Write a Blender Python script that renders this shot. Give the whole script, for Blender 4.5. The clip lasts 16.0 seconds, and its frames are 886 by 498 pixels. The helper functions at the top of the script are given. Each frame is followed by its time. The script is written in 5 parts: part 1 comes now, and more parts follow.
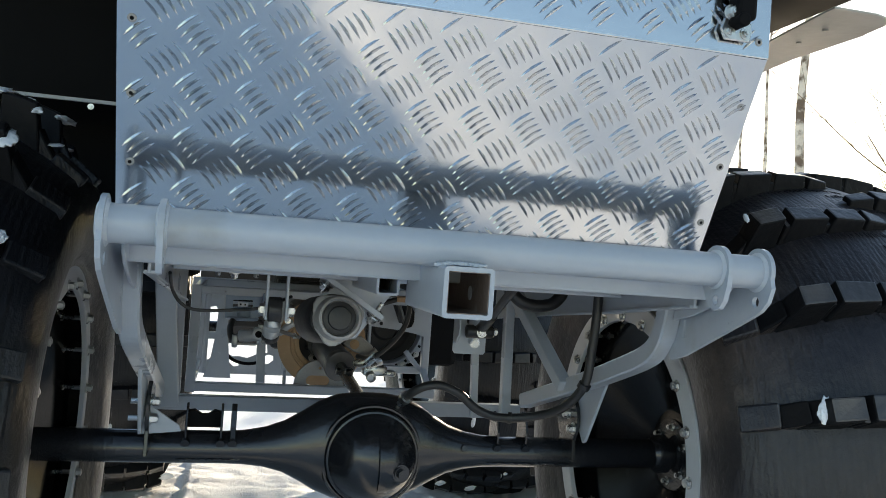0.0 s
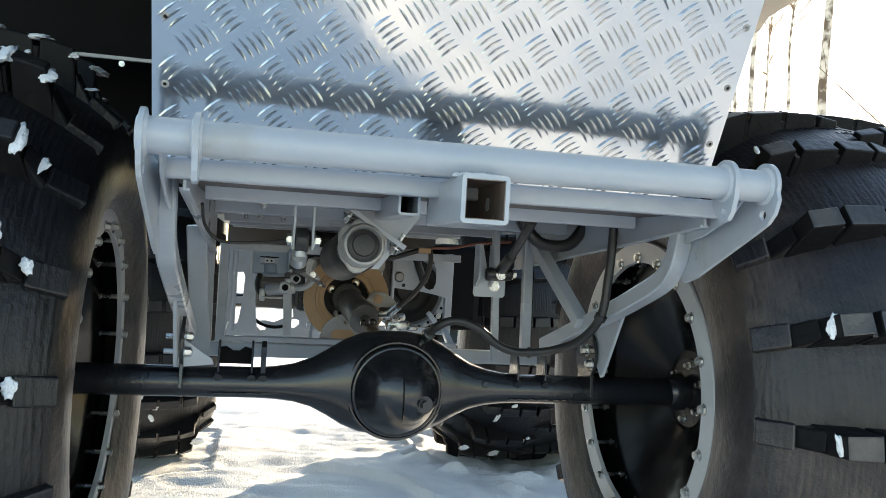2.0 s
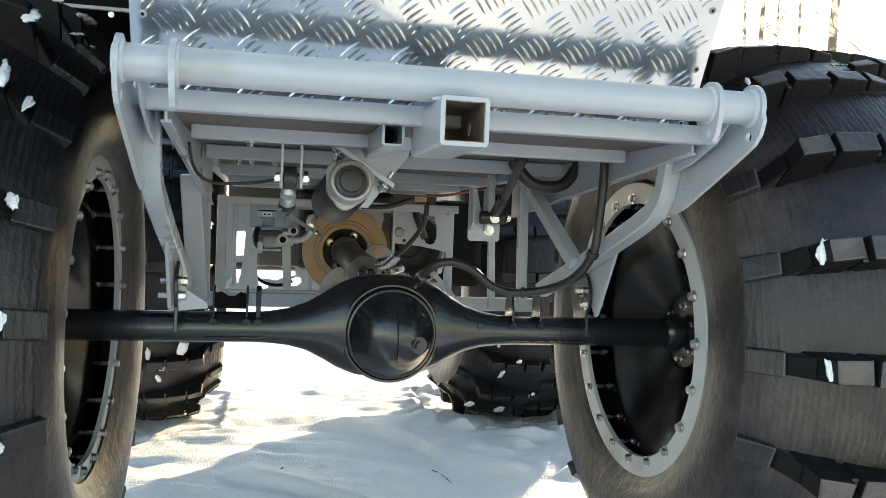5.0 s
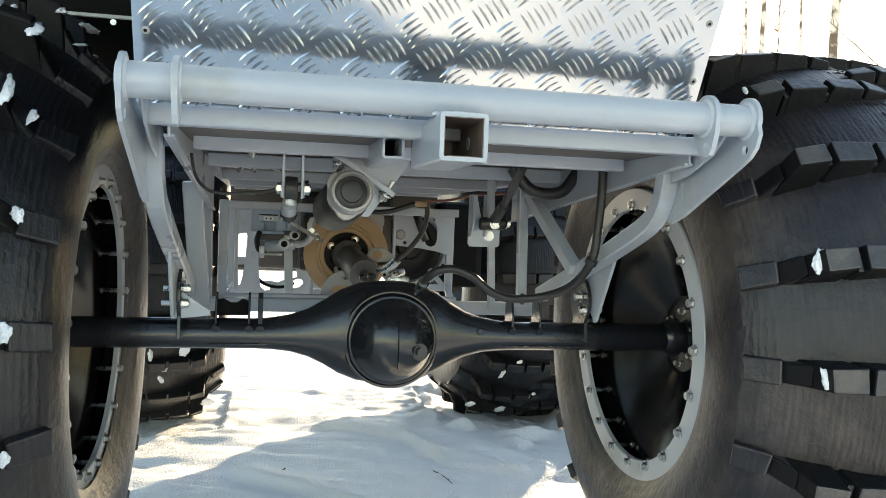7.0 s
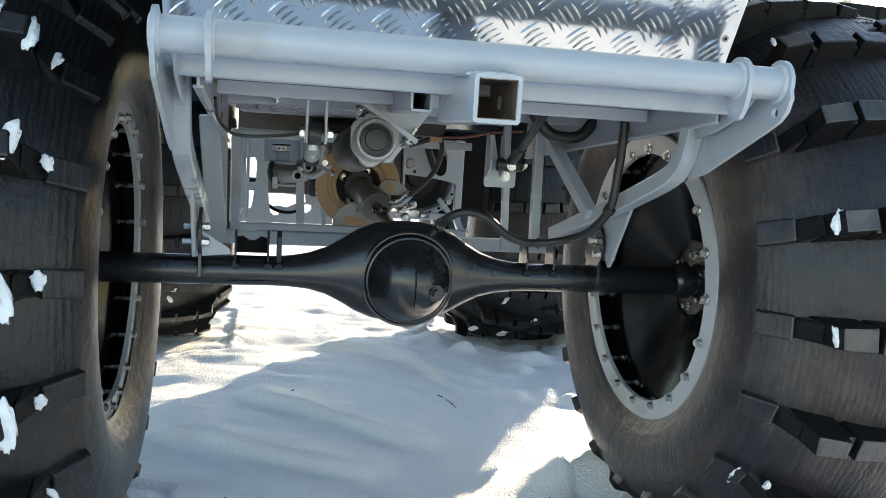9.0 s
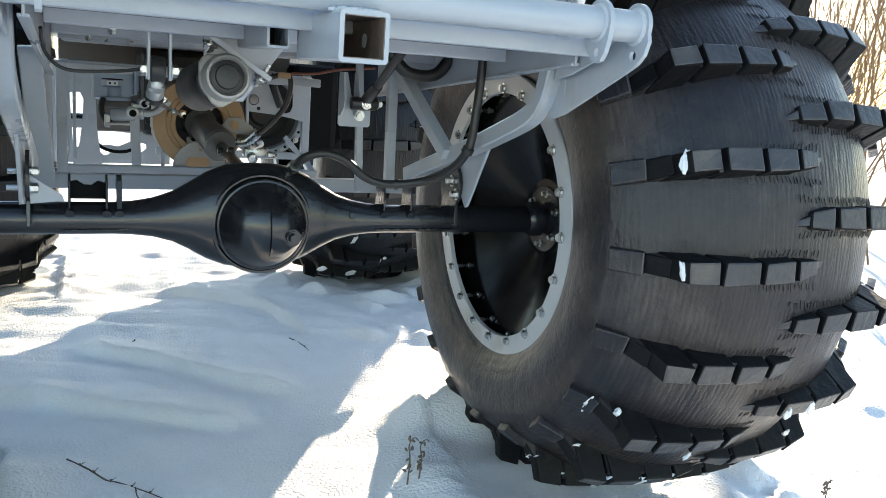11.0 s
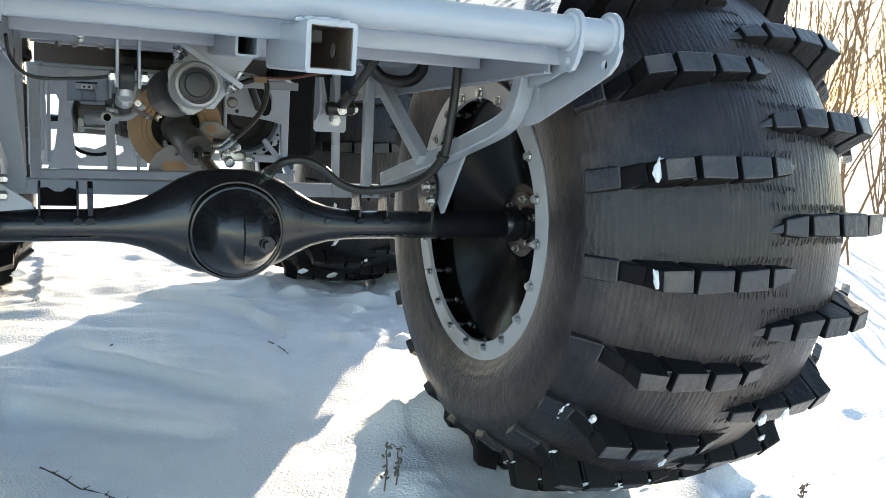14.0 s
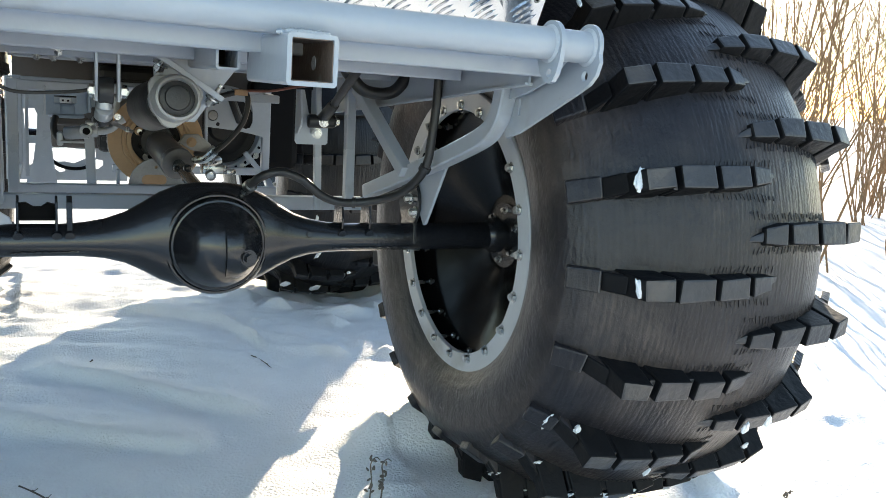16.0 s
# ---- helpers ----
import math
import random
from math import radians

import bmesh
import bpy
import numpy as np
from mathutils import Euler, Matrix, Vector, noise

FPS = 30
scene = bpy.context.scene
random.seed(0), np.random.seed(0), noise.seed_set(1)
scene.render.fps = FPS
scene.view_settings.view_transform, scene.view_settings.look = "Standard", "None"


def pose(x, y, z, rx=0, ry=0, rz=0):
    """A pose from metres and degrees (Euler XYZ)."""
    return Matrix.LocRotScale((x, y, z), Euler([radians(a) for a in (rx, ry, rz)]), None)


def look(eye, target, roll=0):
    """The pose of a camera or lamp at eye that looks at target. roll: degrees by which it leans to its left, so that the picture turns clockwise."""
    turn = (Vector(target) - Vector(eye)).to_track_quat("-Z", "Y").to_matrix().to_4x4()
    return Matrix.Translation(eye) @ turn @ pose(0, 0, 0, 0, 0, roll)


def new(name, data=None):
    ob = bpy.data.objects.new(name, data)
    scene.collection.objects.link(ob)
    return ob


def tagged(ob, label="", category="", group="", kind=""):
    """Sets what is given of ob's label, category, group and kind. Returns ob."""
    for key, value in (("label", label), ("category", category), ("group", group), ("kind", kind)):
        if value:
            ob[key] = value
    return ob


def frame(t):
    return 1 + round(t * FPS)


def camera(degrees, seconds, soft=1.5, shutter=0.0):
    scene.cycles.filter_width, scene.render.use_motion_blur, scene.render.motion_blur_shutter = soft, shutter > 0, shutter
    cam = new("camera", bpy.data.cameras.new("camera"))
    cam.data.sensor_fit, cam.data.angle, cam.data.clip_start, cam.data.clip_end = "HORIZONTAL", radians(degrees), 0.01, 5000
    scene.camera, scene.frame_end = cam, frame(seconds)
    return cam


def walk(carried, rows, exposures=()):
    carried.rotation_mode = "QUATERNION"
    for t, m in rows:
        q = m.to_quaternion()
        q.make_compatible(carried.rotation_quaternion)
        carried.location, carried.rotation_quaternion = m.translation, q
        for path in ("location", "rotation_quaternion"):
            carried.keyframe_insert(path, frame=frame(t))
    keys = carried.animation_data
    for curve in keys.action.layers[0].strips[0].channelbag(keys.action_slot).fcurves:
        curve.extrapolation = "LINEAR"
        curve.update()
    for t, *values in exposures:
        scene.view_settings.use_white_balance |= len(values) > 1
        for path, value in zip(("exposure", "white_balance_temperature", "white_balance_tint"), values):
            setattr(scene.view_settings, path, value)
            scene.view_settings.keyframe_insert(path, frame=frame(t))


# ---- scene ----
cam = camera(56.0, 16.0, 0.55)
PATH = [
    (0, (-0.314, -1.811, 1.073), (0.173, 0.129, 1.103), 4.2),
    (0.5, (-0.275, -1.853, 1.038), (0.218, 0.085, 1.076), 3.9),
    (1, (-0.274, -1.887, 1.018), (0.204, 0.056, 1.013), 3.7),
    (1.5, (-0.308, -1.885, 0.987), (0.147, 0.063, 0.981), 3.6),
    (2, (-0.317, -1.872, 0.955), (0.121, 0.08, 0.968), 3.4),
    (2.5, (-0.31, -1.865, 0.922), (0.121, 0.088, 0.927), 3.1),
    (3, (-0.302, -1.861, 0.911), (0.126, 0.092, 0.902), 2.9),
    (3.5, (-0.293, -1.86, 0.9), (0.136, 0.093, 0.883), 2.9),
    (4, (-0.284, -1.866, 0.889), (0.14, 0.088, 0.86), 2.7),
    (6.5, (-0.27, -1.896, 0.888), (0.142, 0.06, 0.818), 2.1),
    (7, (-0.275, -1.897, 0.915), (0.137, 0.059, 0.85), 2.2),
    (7.5, (-0.289, -1.898, 0.944), (0.117, 0.059, 0.882), 2.2),
    (8, (-0.301, -1.898, 0.958), (0.027, 0.073, 0.883), 2.6),
    (8.5, (-0.332, -1.911, 0.981), (-0.101, 0.071, 0.852), 3.8),
    (9, (-0.327, -1.895, 0.984), (0.101, 0.039, 0.707), 3.6),
    (9.5, (-0.35, -1.861, 0.988), (0.325, -0.018, 0.606), 3.7),
    (9.7, (-0.36, -1.852, 0.985), (0.367, -0.031, 0.592), 4.0),
    (12, (-0.346, -1.848, 1.0), (0.458, -0.062, 0.594), 4.5),
    (12.5, (-0.335, -1.851, 1.005), (0.473, -0.068, 0.594), 4.6),
    (13, (-0.335, -1.853, 1.006), (0.474, -0.071, 0.594), 4.5),
    (13.5, (-0.33, -1.852, 1.006), (0.48, -0.071, 0.592), 4.6),
    (14, (-0.332, -1.847, 1.009), (0.492, -0.07, 0.604), 4.5),
    (14.5, (-0.335, -1.848, 1.011), (0.503, -0.074, 0.619), 4.4),
    (15, (-0.334, -1.851, 1.012), (0.518, -0.081, 0.633), 4.3),
    (15.5, (-0.334, -1.85, 1.01), (0.522, -0.082, 0.633), 4.3),
    (16, (-0.332, -1.846, 1.009), (0.53, -0.081, 0.634), 4.2),
]
EXPOSURE = [(0, 1.06, 8100, 10), (1.2, 1.31, 8100, 10), (2.2, 1.71, 8700, 10), (3, 1.91, 9400, 10), (7.2, 1.88, 9400, 10), (8.0, 1.54, 8600, 10), (8.6, 1.46, 8300, 10), (9.2, 1.80, 8200, 10), (12, 1.88, 8000, 10), (16, 1.75, 8100, 10)]
walk(cam, [(t, look(eye, target, roll)) for t, eye, target, roll in PATH], EXPOSURE)

# ---- light ----
SUN = Vector((0.559, 0.793, 0.250)).normalized()
world = bpy.data.worlds.new("sky")
scene.world = world
world.use_nodes = True
sky = world.node_tree.nodes.new("ShaderNodeTexSky")
sky.sky_type, sky.sun_disc = "NISHITA", False
sky.sun_elevation, sky.sun_rotation = math.asin(SUN.z), math.atan2(SUN.x, SUN.y)
sky.air_density, sky.dust_density, sky.ozone_density = 1.0, 0.25, 2.5
world.node_tree.links.new(sky.outputs[0], world.node_tree.nodes["Background"].inputs[0])
world.node_tree.nodes["Background"].inputs[1].default_value = 0.15
sun = new("sun", bpy.data.lights.new("sun", "SUN"))
sun.data.energy, sun.data.angle, sun.data.color = 5.0, radians(0.6), (1.0, 0.93, 0.82)
sun.matrix_world = look(SUN * 20, (0, 0, 0))


# ---- materials ----
def material(name, colour, rough=0.5, metal=0.0, vary=0.15, scale=8.0, bump=0.0, bump_scale=60.0, dirt=None, dirt_at=0.55, dirt_scale=5.0,
             stretch=(1, 1, 1), coat=0.0, rough_vary=0.1, spread=0.12, gloss=0.5):
    """A surface with a coarse and a fine variation, dirt patches of their own colour and a fine relief, at real size."""
    m = bpy.data.materials.new(name)
    m.use_nodes = True
    t = m.node_tree
    n, link = t.nodes, t.links.new
    b = n["Principled BSDF"]
    b.inputs["Metallic"].default_value = metal
    b.inputs["Coat Weight"].default_value = coat
    b.inputs["Specular IOR Level"].default_value = gloss
    b.inputs["Coat Roughness"].default_value = 0.3 if gloss < 0.5 else 0.08
    co = n.new("ShaderNodeTexCoord")
    mp = n.new("ShaderNodeMapping")
    mp.inputs["Scale"].default_value = stretch
    link(co.outputs["Object"], mp.inputs[0])
    big = n.new("ShaderNodeTexNoise")
    big.inputs["Scale"].default_value, big.inputs["Detail"].default_value = scale, 6
    fine = n.new("ShaderNodeTexNoise")
    fine.inputs["Scale"].default_value, fine.inputs["Detail"].default_value = bump_scale, 5
    link(mp.outputs[0], big.inputs["Vector"])
    link(mp.outputs[0], fine.inputs["Vector"])
    mix = n.new("ShaderNodeMix")
    mix.data_type = "RGBA"
    add = n.new("ShaderNodeMath")
    add.operation = "ADD"
    link(big.outputs[0], add.inputs[0])
    half = n.new("ShaderNodeMath")
    half.operation = "MULTIPLY_ADD"
    half.inputs[1].default_value, half.inputs[2].default_value = 0.5, -0.25
    link(fine.outputs[0], half.inputs[0])
    link(half.outputs[0], add.inputs[1])
    link(add.outputs[0], mix.inputs[0])
    mix.inputs[6].default_value = (*[max(0, c * (1 - vary)) for c in colour], 1)
    mix.inputs[7].default_value = (*[min(1, c * (1 + vary)) for c in colour], 1)
    out = mix.outputs[2]
    if dirt:
        spots = n.new("ShaderNodeTexNoise")
        spots.inputs["Scale"].default_value, spots.inputs["Detail"].default_value = dirt_scale, 9
        link(co.outputs["Object"], spots.inputs["Vector"])
        ramp = n.new("ShaderNodeValToRGB")
        ramp.color_ramp.elements[0].position, ramp.color_ramp.elements[1].position = dirt_at, dirt_at + spread
        link(spots.outputs[0], ramp.inputs[0])
        over = n.new("ShaderNodeMix")
        over.data_type = "RGBA"
        link(ramp.outputs[0], over.inputs[0])
        link(out, over.inputs[6])
        over.inputs[7].default_value = (*dirt, 1)
        out = over.outputs[2]
    link(out, b.inputs["Base Color"])
    rr = n.new("ShaderNodeMapRange")
    rr.inputs[3].default_value, rr.inputs[4].default_value = max(0.02, rough - rough_vary), min(1, rough + rough_vary)
    link(big.outputs[0], rr.inputs[0])
    link(rr.outputs[0], b.inputs["Roughness"])
    if bump:
        bp = n.new("ShaderNodeBump")
        bp.inputs["Strength"].default_value, bp.inputs["Distance"].default_value = 1.0, bump
        link(fine.outputs[0], bp.inputs["Height"])
        link(bp.outputs[0], b.inputs["Normal"])
        link(bp.outputs[0], b.inputs["Coat Normal"])
    return m


PAINT = material("grey_blue_paint", (0.375, 0.412, 0.458), 0.30, 0, 0.08, 5, 0.0005, 70, dirt=(0.31, 0.31, 0.30), dirt_at=0.62, coat=0.15)
WELD = material("painted_weld", (0.49, 0.52, 0.56), 0.4, 0, 0.08, 30, 0.002, 160)
BLACK = material("black_gloss_paint", (0.012, 0.013, 0.016), 0.24, 0, 0.3, 6, 0.0004, 120, dirt=(0.05, 0.045, 0.04), dirt_at=0.66, coat=0.3)
RIM = material("black_rim_paint", (0.003, 0.003, 0.0034), 0.17, 0, 0.3, 5, 0.0002, 60, dirt=(0.022, 0.017, 0.012), dirt_at=0.72, dirt_scale=6, gloss=0.22)
RING = material("grey_ring_paint", (0.46, 0.475, 0.49), 0.42, 0, 0.06, 9, 0.0004, 120, dirt=(0.33, 0.32, 0.29), dirt_at=0.6)
ZINC = material("zinc_plated_steel", (0.54, 0.55, 0.545), 0.28, 1.0, 0.1, 40, 0.0004, 200)
ALLOY = material("bare_alloy", (0.42, 0.435, 0.45), 0.38, 0.55, 0.18, 20, 0.0008, 150, dirt=(0.20, 0.19, 0.18), dirt_at=0.6)
CAST = material("cast_aluminium", (0.36, 0.345, 0.33), 0.55, 0.35, 0.25, 16, 0.0012, 160, dirt=(0.15, 0.13, 0.105), dirt_at=0.54)
RUST = material("tan_primer_disc", (0.46, 0.29, 0.165), 0.55, 0.1, 0.15, 12, 0.0006, 140, dirt=(0.27, 0.17, 0.09), dirt_at=0.6)
HOSE = material("black_rubber_hose", (0.018, 0.018, 0.019), 0.42, 0, 0.2, 20, 0.0006, 200)
FLOORM = material("dark_floor_sheet", (0.10, 0.085, 0.078), 0.6, 0, 0.2, 4, 0.0006, 90)
DARK = material("dull_black_steel", (0.022, 0.021, 0.021), 0.5, 0, 0.35, 20, 0.0008, 110, dirt=(0.06, 0.05, 0.042), dirt_at=0.6, dirt_scale=12, gloss=0.35)
STEEL = material("worn_grey_steel", (0.105, 0.106, 0.110), 0.36, 0.4, 0.3, 20, 0.0006, 110, dirt=(0.10, 0.085, 0.07), dirt_at=0.6, dirt_scale=12)
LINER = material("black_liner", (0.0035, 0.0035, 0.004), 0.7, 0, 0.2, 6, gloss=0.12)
ALU = material("aluminium_plate", (0.62, 0.63, 0.64), 0.125, 1.0, 0.05, 3, 0.0010, 9, rough_vary=0.04)
ALUBAR = material("aluminium_bars", (0.70, 0.71, 0.72), 0.16, 1.0, 0.04, 8)
DULL = material("dusty_aluminium", (0.40, 0.375, 0.33), 0.5, 0.25, 0.15, 9, 0.0006, 60, dirt=(0.30, 0.27, 0.22), dirt_at=0.5, dirt_scale=7, spread=0.3)
INSIDE = material("scaled_bare_steel", (0.21, 0.155, 0.13), 0.42, 0.3, 0.4, 40, 0.001, 120, dirt=(0.35, 0.33, 0.30), dirt_at=0.6, dirt_scale=25)
RED = material("red_cable", (0.26, 0.09, 0.06), 0.5)
BARK = material("birch_bark", (0.72, 0.63, 0.52), 0.8, 0, 0.25, 9, 0.006, 30, dirt=(0.16, 0.11, 0.075), dirt_at=0.46, dirt_scale=6)
TWIG = material("brown_twig", (0.21, 0.125, 0.065), 0.8, 0, 0.3, 20, 0.001, 100)
DEAD = material("dead_stalk", (0.105, 0.088, 0.075), 0.85, 0, 0.3, 40, 0.001, 120)
SNOW = material("snow", (0.93, 0.935, 0.94), 0.6, 0, 0.06, 9, 0.0075, 120)
CLUMP = material("packed_snow", (0.84, 0.86, 0.88), 0.7, 0, 0.03, 20, 0.004, 110)
BLUE = material("blue_grey_engine_paint", (0.24, 0.32, 0.42), 0.4, 0.1, 0.15, 20, 0.0006, 120)


def rubber(name, base, dust, dust_at):
    """Worn tyre rubber: grooves that run round the tyre, brown dust and scuffs."""
    m = material(name, base, 0.36, 0, 0.35, 7, 0.0, 60, dirt=dust, dirt_at=dust_at, dirt_scale=4.0, spread=0.32, coat=0.16, gloss=0.36)
    n, link = m.node_tree.nodes, m.node_tree.links.new
    co = n.new("ShaderNodeTexCoord")
    a = n.new("ShaderNodeTexWave")
    a.wave_type, a.bands_direction = "BANDS", "X"
    a.inputs["Scale"].default_value, a.inputs["Distortion"].default_value, a.inputs["Detail"].default_value, a.inputs["Detail Scale"].default_value = 30, 3.2, 7, 3.0
    link(co.outputs["Object"], a.inputs["Vector"])
    c = n.new("ShaderNodeTexNoise")
    c.inputs["Scale"].default_value, c.inputs["Detail"].default_value = 90, 7
    drawn = n.new("ShaderNodeMapping")
    drawn.inputs["Scale"].default_value = (1.0, 0.16, 0.16)
    link(co.outputs["Object"], drawn.inputs[0])
    link(drawn.outputs[0], c.inputs["Vector"])
    ad = n.new("ShaderNodeMath")
    ad.operation = "MULTIPLY_ADD"
    ad.inputs[1].default_value = 0.13
    link(a.outputs[0], ad.inputs[0])
    link(c.outputs[0], ad.inputs[2])
    lump = n.new("ShaderNodeTexNoise")
    lump.inputs["Scale"].default_value, lump.inputs["Detail"].default_value, lump.inputs["Roughness"].default_value = 26, 6, 0.68
    link(co.outputs["Object"], lump.inputs["Vector"])
    both = n.new("ShaderNodeMath")
    both.operation = "MULTIPLY_ADD"
    both.inputs[1].default_value = 1.1
    link(lump.outputs[0], both.inputs[0])
    link(ad.outputs[0], both.inputs[2])
    bp = n.new("ShaderNodeBump")
    bp.inputs["Strength"].default_value, bp.inputs["Distance"].default_value = 1.0, 0.0034
    link(both.outputs[0], bp.inputs["Height"])
    link(bp.outputs[0], n["Principled BSDF"].inputs["Normal"])
    link(bp.outputs[0], n["Principled BSDF"].inputs["Coat Normal"])
    b = n["Principled BSDF"]
    old = b.inputs["Base Color"].links[0].from_socket
    worn = n.new("ShaderNodeMix")
    worn.data_type, worn.blend_type = "RGBA", "MULTIPLY"
    worn.inputs[0].default_value = 1.0
    band = n.new("ShaderNodeValToRGB")
    band.color_ramp.elements[0].position, band.color_ramp.elements[1].position = 0.40, 0.66
    band.color_ramp.elements[0].color, band.color_ramp.elements[1].color = (0.62, 0.62, 0.63, 1), (1.25, 1.2, 1.14, 1)
    half = n.new("ShaderNodeMath")
    half.operation = "MULTIPLY"
    half.inputs[1].default_value = 0.5
    link(both.outputs[0], half.inputs[0])
    link(half.outputs[0], band.inputs[0])
    link(old, worn.inputs[6])
    link(band.outputs[0], worn.inputs[7])
    link(worn.outputs[2], b.inputs["Base Color"])
    return m


RUBBER = rubber("tyre_rubber", (0.016, 0.0145, 0.0175), (0.084, 0.067, 0.059), 0.48)
# darker, less dusty copy: the vehicle's shade on three tyres is in the colour
SHADED = rubber("shaded_tyre_rubber", (0.009, 0.0095, 0.012), (0.034, 0.029, 0.025), 0.54)
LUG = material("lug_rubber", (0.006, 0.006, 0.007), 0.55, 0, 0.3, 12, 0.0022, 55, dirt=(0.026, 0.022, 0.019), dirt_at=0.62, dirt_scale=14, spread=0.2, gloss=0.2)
# lug tops of those three tyres, darkened the same way for shade
SHADED_TOP = material("shaded_lug_top", (0.012, 0.012, 0.014), 0.32, 0, 0.35, 12, 0.0022, 60, dirt=(0.045, 0.040, 0.034), dirt_at=0.55, dirt_scale=11, spread=0.3, coat=0.12, gloss=0.4)
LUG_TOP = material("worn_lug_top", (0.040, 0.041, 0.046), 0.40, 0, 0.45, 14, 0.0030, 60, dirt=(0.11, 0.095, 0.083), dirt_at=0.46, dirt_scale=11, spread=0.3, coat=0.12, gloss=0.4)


# ---- builders ----
def part(name, bm, mat, parent=None, label="", smooth=False, kind=""):
    """Links a bmesh as one mesh object, under a thing or a part."""
    me = bpy.data.meshes.new(name)
    bm.to_mesh(me)
    bm.free()
    me.materials.append(mat)
    if smooth:
        me.shade_smooth()
        me.set_sharp_from_angle(angle=radians(38))
    ob = new(name, me)
    ob.parent = parent
    return tagged(ob, label, kind=kind)


def box(bm, centre, size, turn=None, bevel=0.0):
    m = Matrix.Translation(centre) @ (turn.to_4x4() if turn else Matrix()) @ Matrix.Diagonal((*size, 1))
    g = bmesh.ops.create_cube(bm, size=1, matrix=m)
    if bevel:
        edges = list({e for v in g["verts"] for e in v.link_edges})
        bmesh.ops.bevel(bm, geom=edges, offset=bevel, segments=2, affect="EDGES", profile=0.5)
    return bm


def along(a, b, up=(0, 0, 1)):
    """Turn whose z runs from a to b and whose y leans to up."""
    z = (Vector(b) - Vector(a)).normalized()
    x = Vector(up).cross(z)
    x = x.normalized() if x.length > 1e-4 else Vector((1, 0, 0))
    return Matrix((x, z.cross(x), z)).transposed()


def beam(bm, a, b, w, h, up=(0, 0, 1), bevel=0.003):
    return box(bm, (Vector(a) + Vector(b)) / 2, (w, h, (Vector(b) - Vector(a)).length), along(a, b, up), bevel)


def rod(bm, a, b, r, r2=None, n=24, bevel=0.0):
    a, b = Vector(a), Vector(b)
    m = Matrix.Translation((a + b) / 2) @ along(a, b).to_4x4()
    g = bmesh.ops.create_cone(bm, cap_ends=True, segments=n, radius1=r, radius2=r if r2 is None else r2, depth=(b - a).length, matrix=m)
    if bevel:
        edges = [e for e in {e for v in g["verts"] for e in v.link_edges} if any(len(f.verts) > 4 for f in e.link_faces)]
        bmesh.ops.bevel(bm, geom=edges, offset=bevel, segments=2, affect="EDGES", profile=0.5)
    return bm


def smooth_path(pts, steps=8):
    """Points of a smooth line through pts."""
    p = [Vector(q) for q in pts]
    p = [2 * p[0] - p[1], *p, 2 * p[-1] - p[-2]]
    out = []
    for i in range(1, len(p) - 2):
        for s in range(steps):
            t = s / steps
            a, b, c, d = p[i - 1], p[i], p[i + 1], p[i + 2]
            out.append(0.5 * (2 * b + (c - a) * t + (2 * a - 5 * b + 4 * c - d) * t * t + (3 * b - a - 3 * c + d) * t ** 3))
    return [*out, p[-2]]


def hose(bm, pts, r, n=12, steps=8, taper=None, smoothed=True):
    pts = smooth_path(pts, steps) if smoothed else [Vector(p) for p in pts]
    rings, side = [], None
    for i, p in enumerate(pts):
        d = (pts[min(i + 1, len(pts) - 1)] - pts[max(i - 1, 0)]).normalized()
        side = (side - d * side.dot(d)) if side else d.orthogonal()
        side.normalize()
        other = d.cross(side)
        k = r if taper is None else r + (taper - r) * i / (len(pts) - 1)
        rings.append([bm.verts.new(p + k * (math.cos(a) * side + math.sin(a) * other)) for a in (2 * math.pi * j / n for j in range(n))])
    for a, b in zip(rings, rings[1:]):
        for j in range(n):
            bm.faces.new((a[j], a[(j + 1) % n], b[(j + 1) % n], b[j]))
    bm.faces.new(rings[0][::-1])
    bm.faces.new(rings[-1])
    return bm


def lathe(bm, profile, n=96, m=Matrix(), closed=False):
    """Turns (x, r) points round the x axis."""
    rings = []
    for x, r in profile:
        if r < 1e-5:
            rings.append([bm.verts.new(m @ Vector((x, 0, 0)))])
        else:
            rings.append([bm.verts.new(m @ Vector((x, r * math.cos(a), r * math.sin(a)))) for a in (2 * math.pi * j / n for j in range(n))])
    for a, b in zip(rings, rings[1:] + (rings[:1] if closed else [])):
        for j in range(n):
            q = [a[j % len(a)], a[(j + 1) % len(a)], b[(j + 1) % len(b)], b[j % len(b)]]
            q = [v for k, v in enumerate(q) if v not in q[:k]]
            if len(q) > 2:
                bm.faces.new(q)
    bmesh.ops.recalc_face_normals(bm, faces=bm.faces[:])
    return bm


def prism(bm, outline, thick, place, bevel=0.0):
    """A plate: a flat outline (u, v) given thickness; place turns (u, v, w) into the world."""
    top = [bm.verts.new(place @ Vector((u, v, thick / 2))) for u, v in outline]
    low = [bm.verts.new(place @ Vector((u, v, -thick / 2))) for u, v in outline]
    faces = [bm.faces.new(top), bm.faces.new(low[::-1])]
    for i in range(len(top)):
        j = (i + 1) % len(top)
        faces.append(bm.faces.new((top[j], top[i], low[i], low[j])))
    bmesh.ops.recalc_face_normals(bm, faces=faces)
    if bevel:
        bmesh.ops.bevel(bm, geom=list({e for f in faces[:2] for e in f.edges}), offset=bevel, segments=1, affect="EDGES", profile=0.5)
    return bm


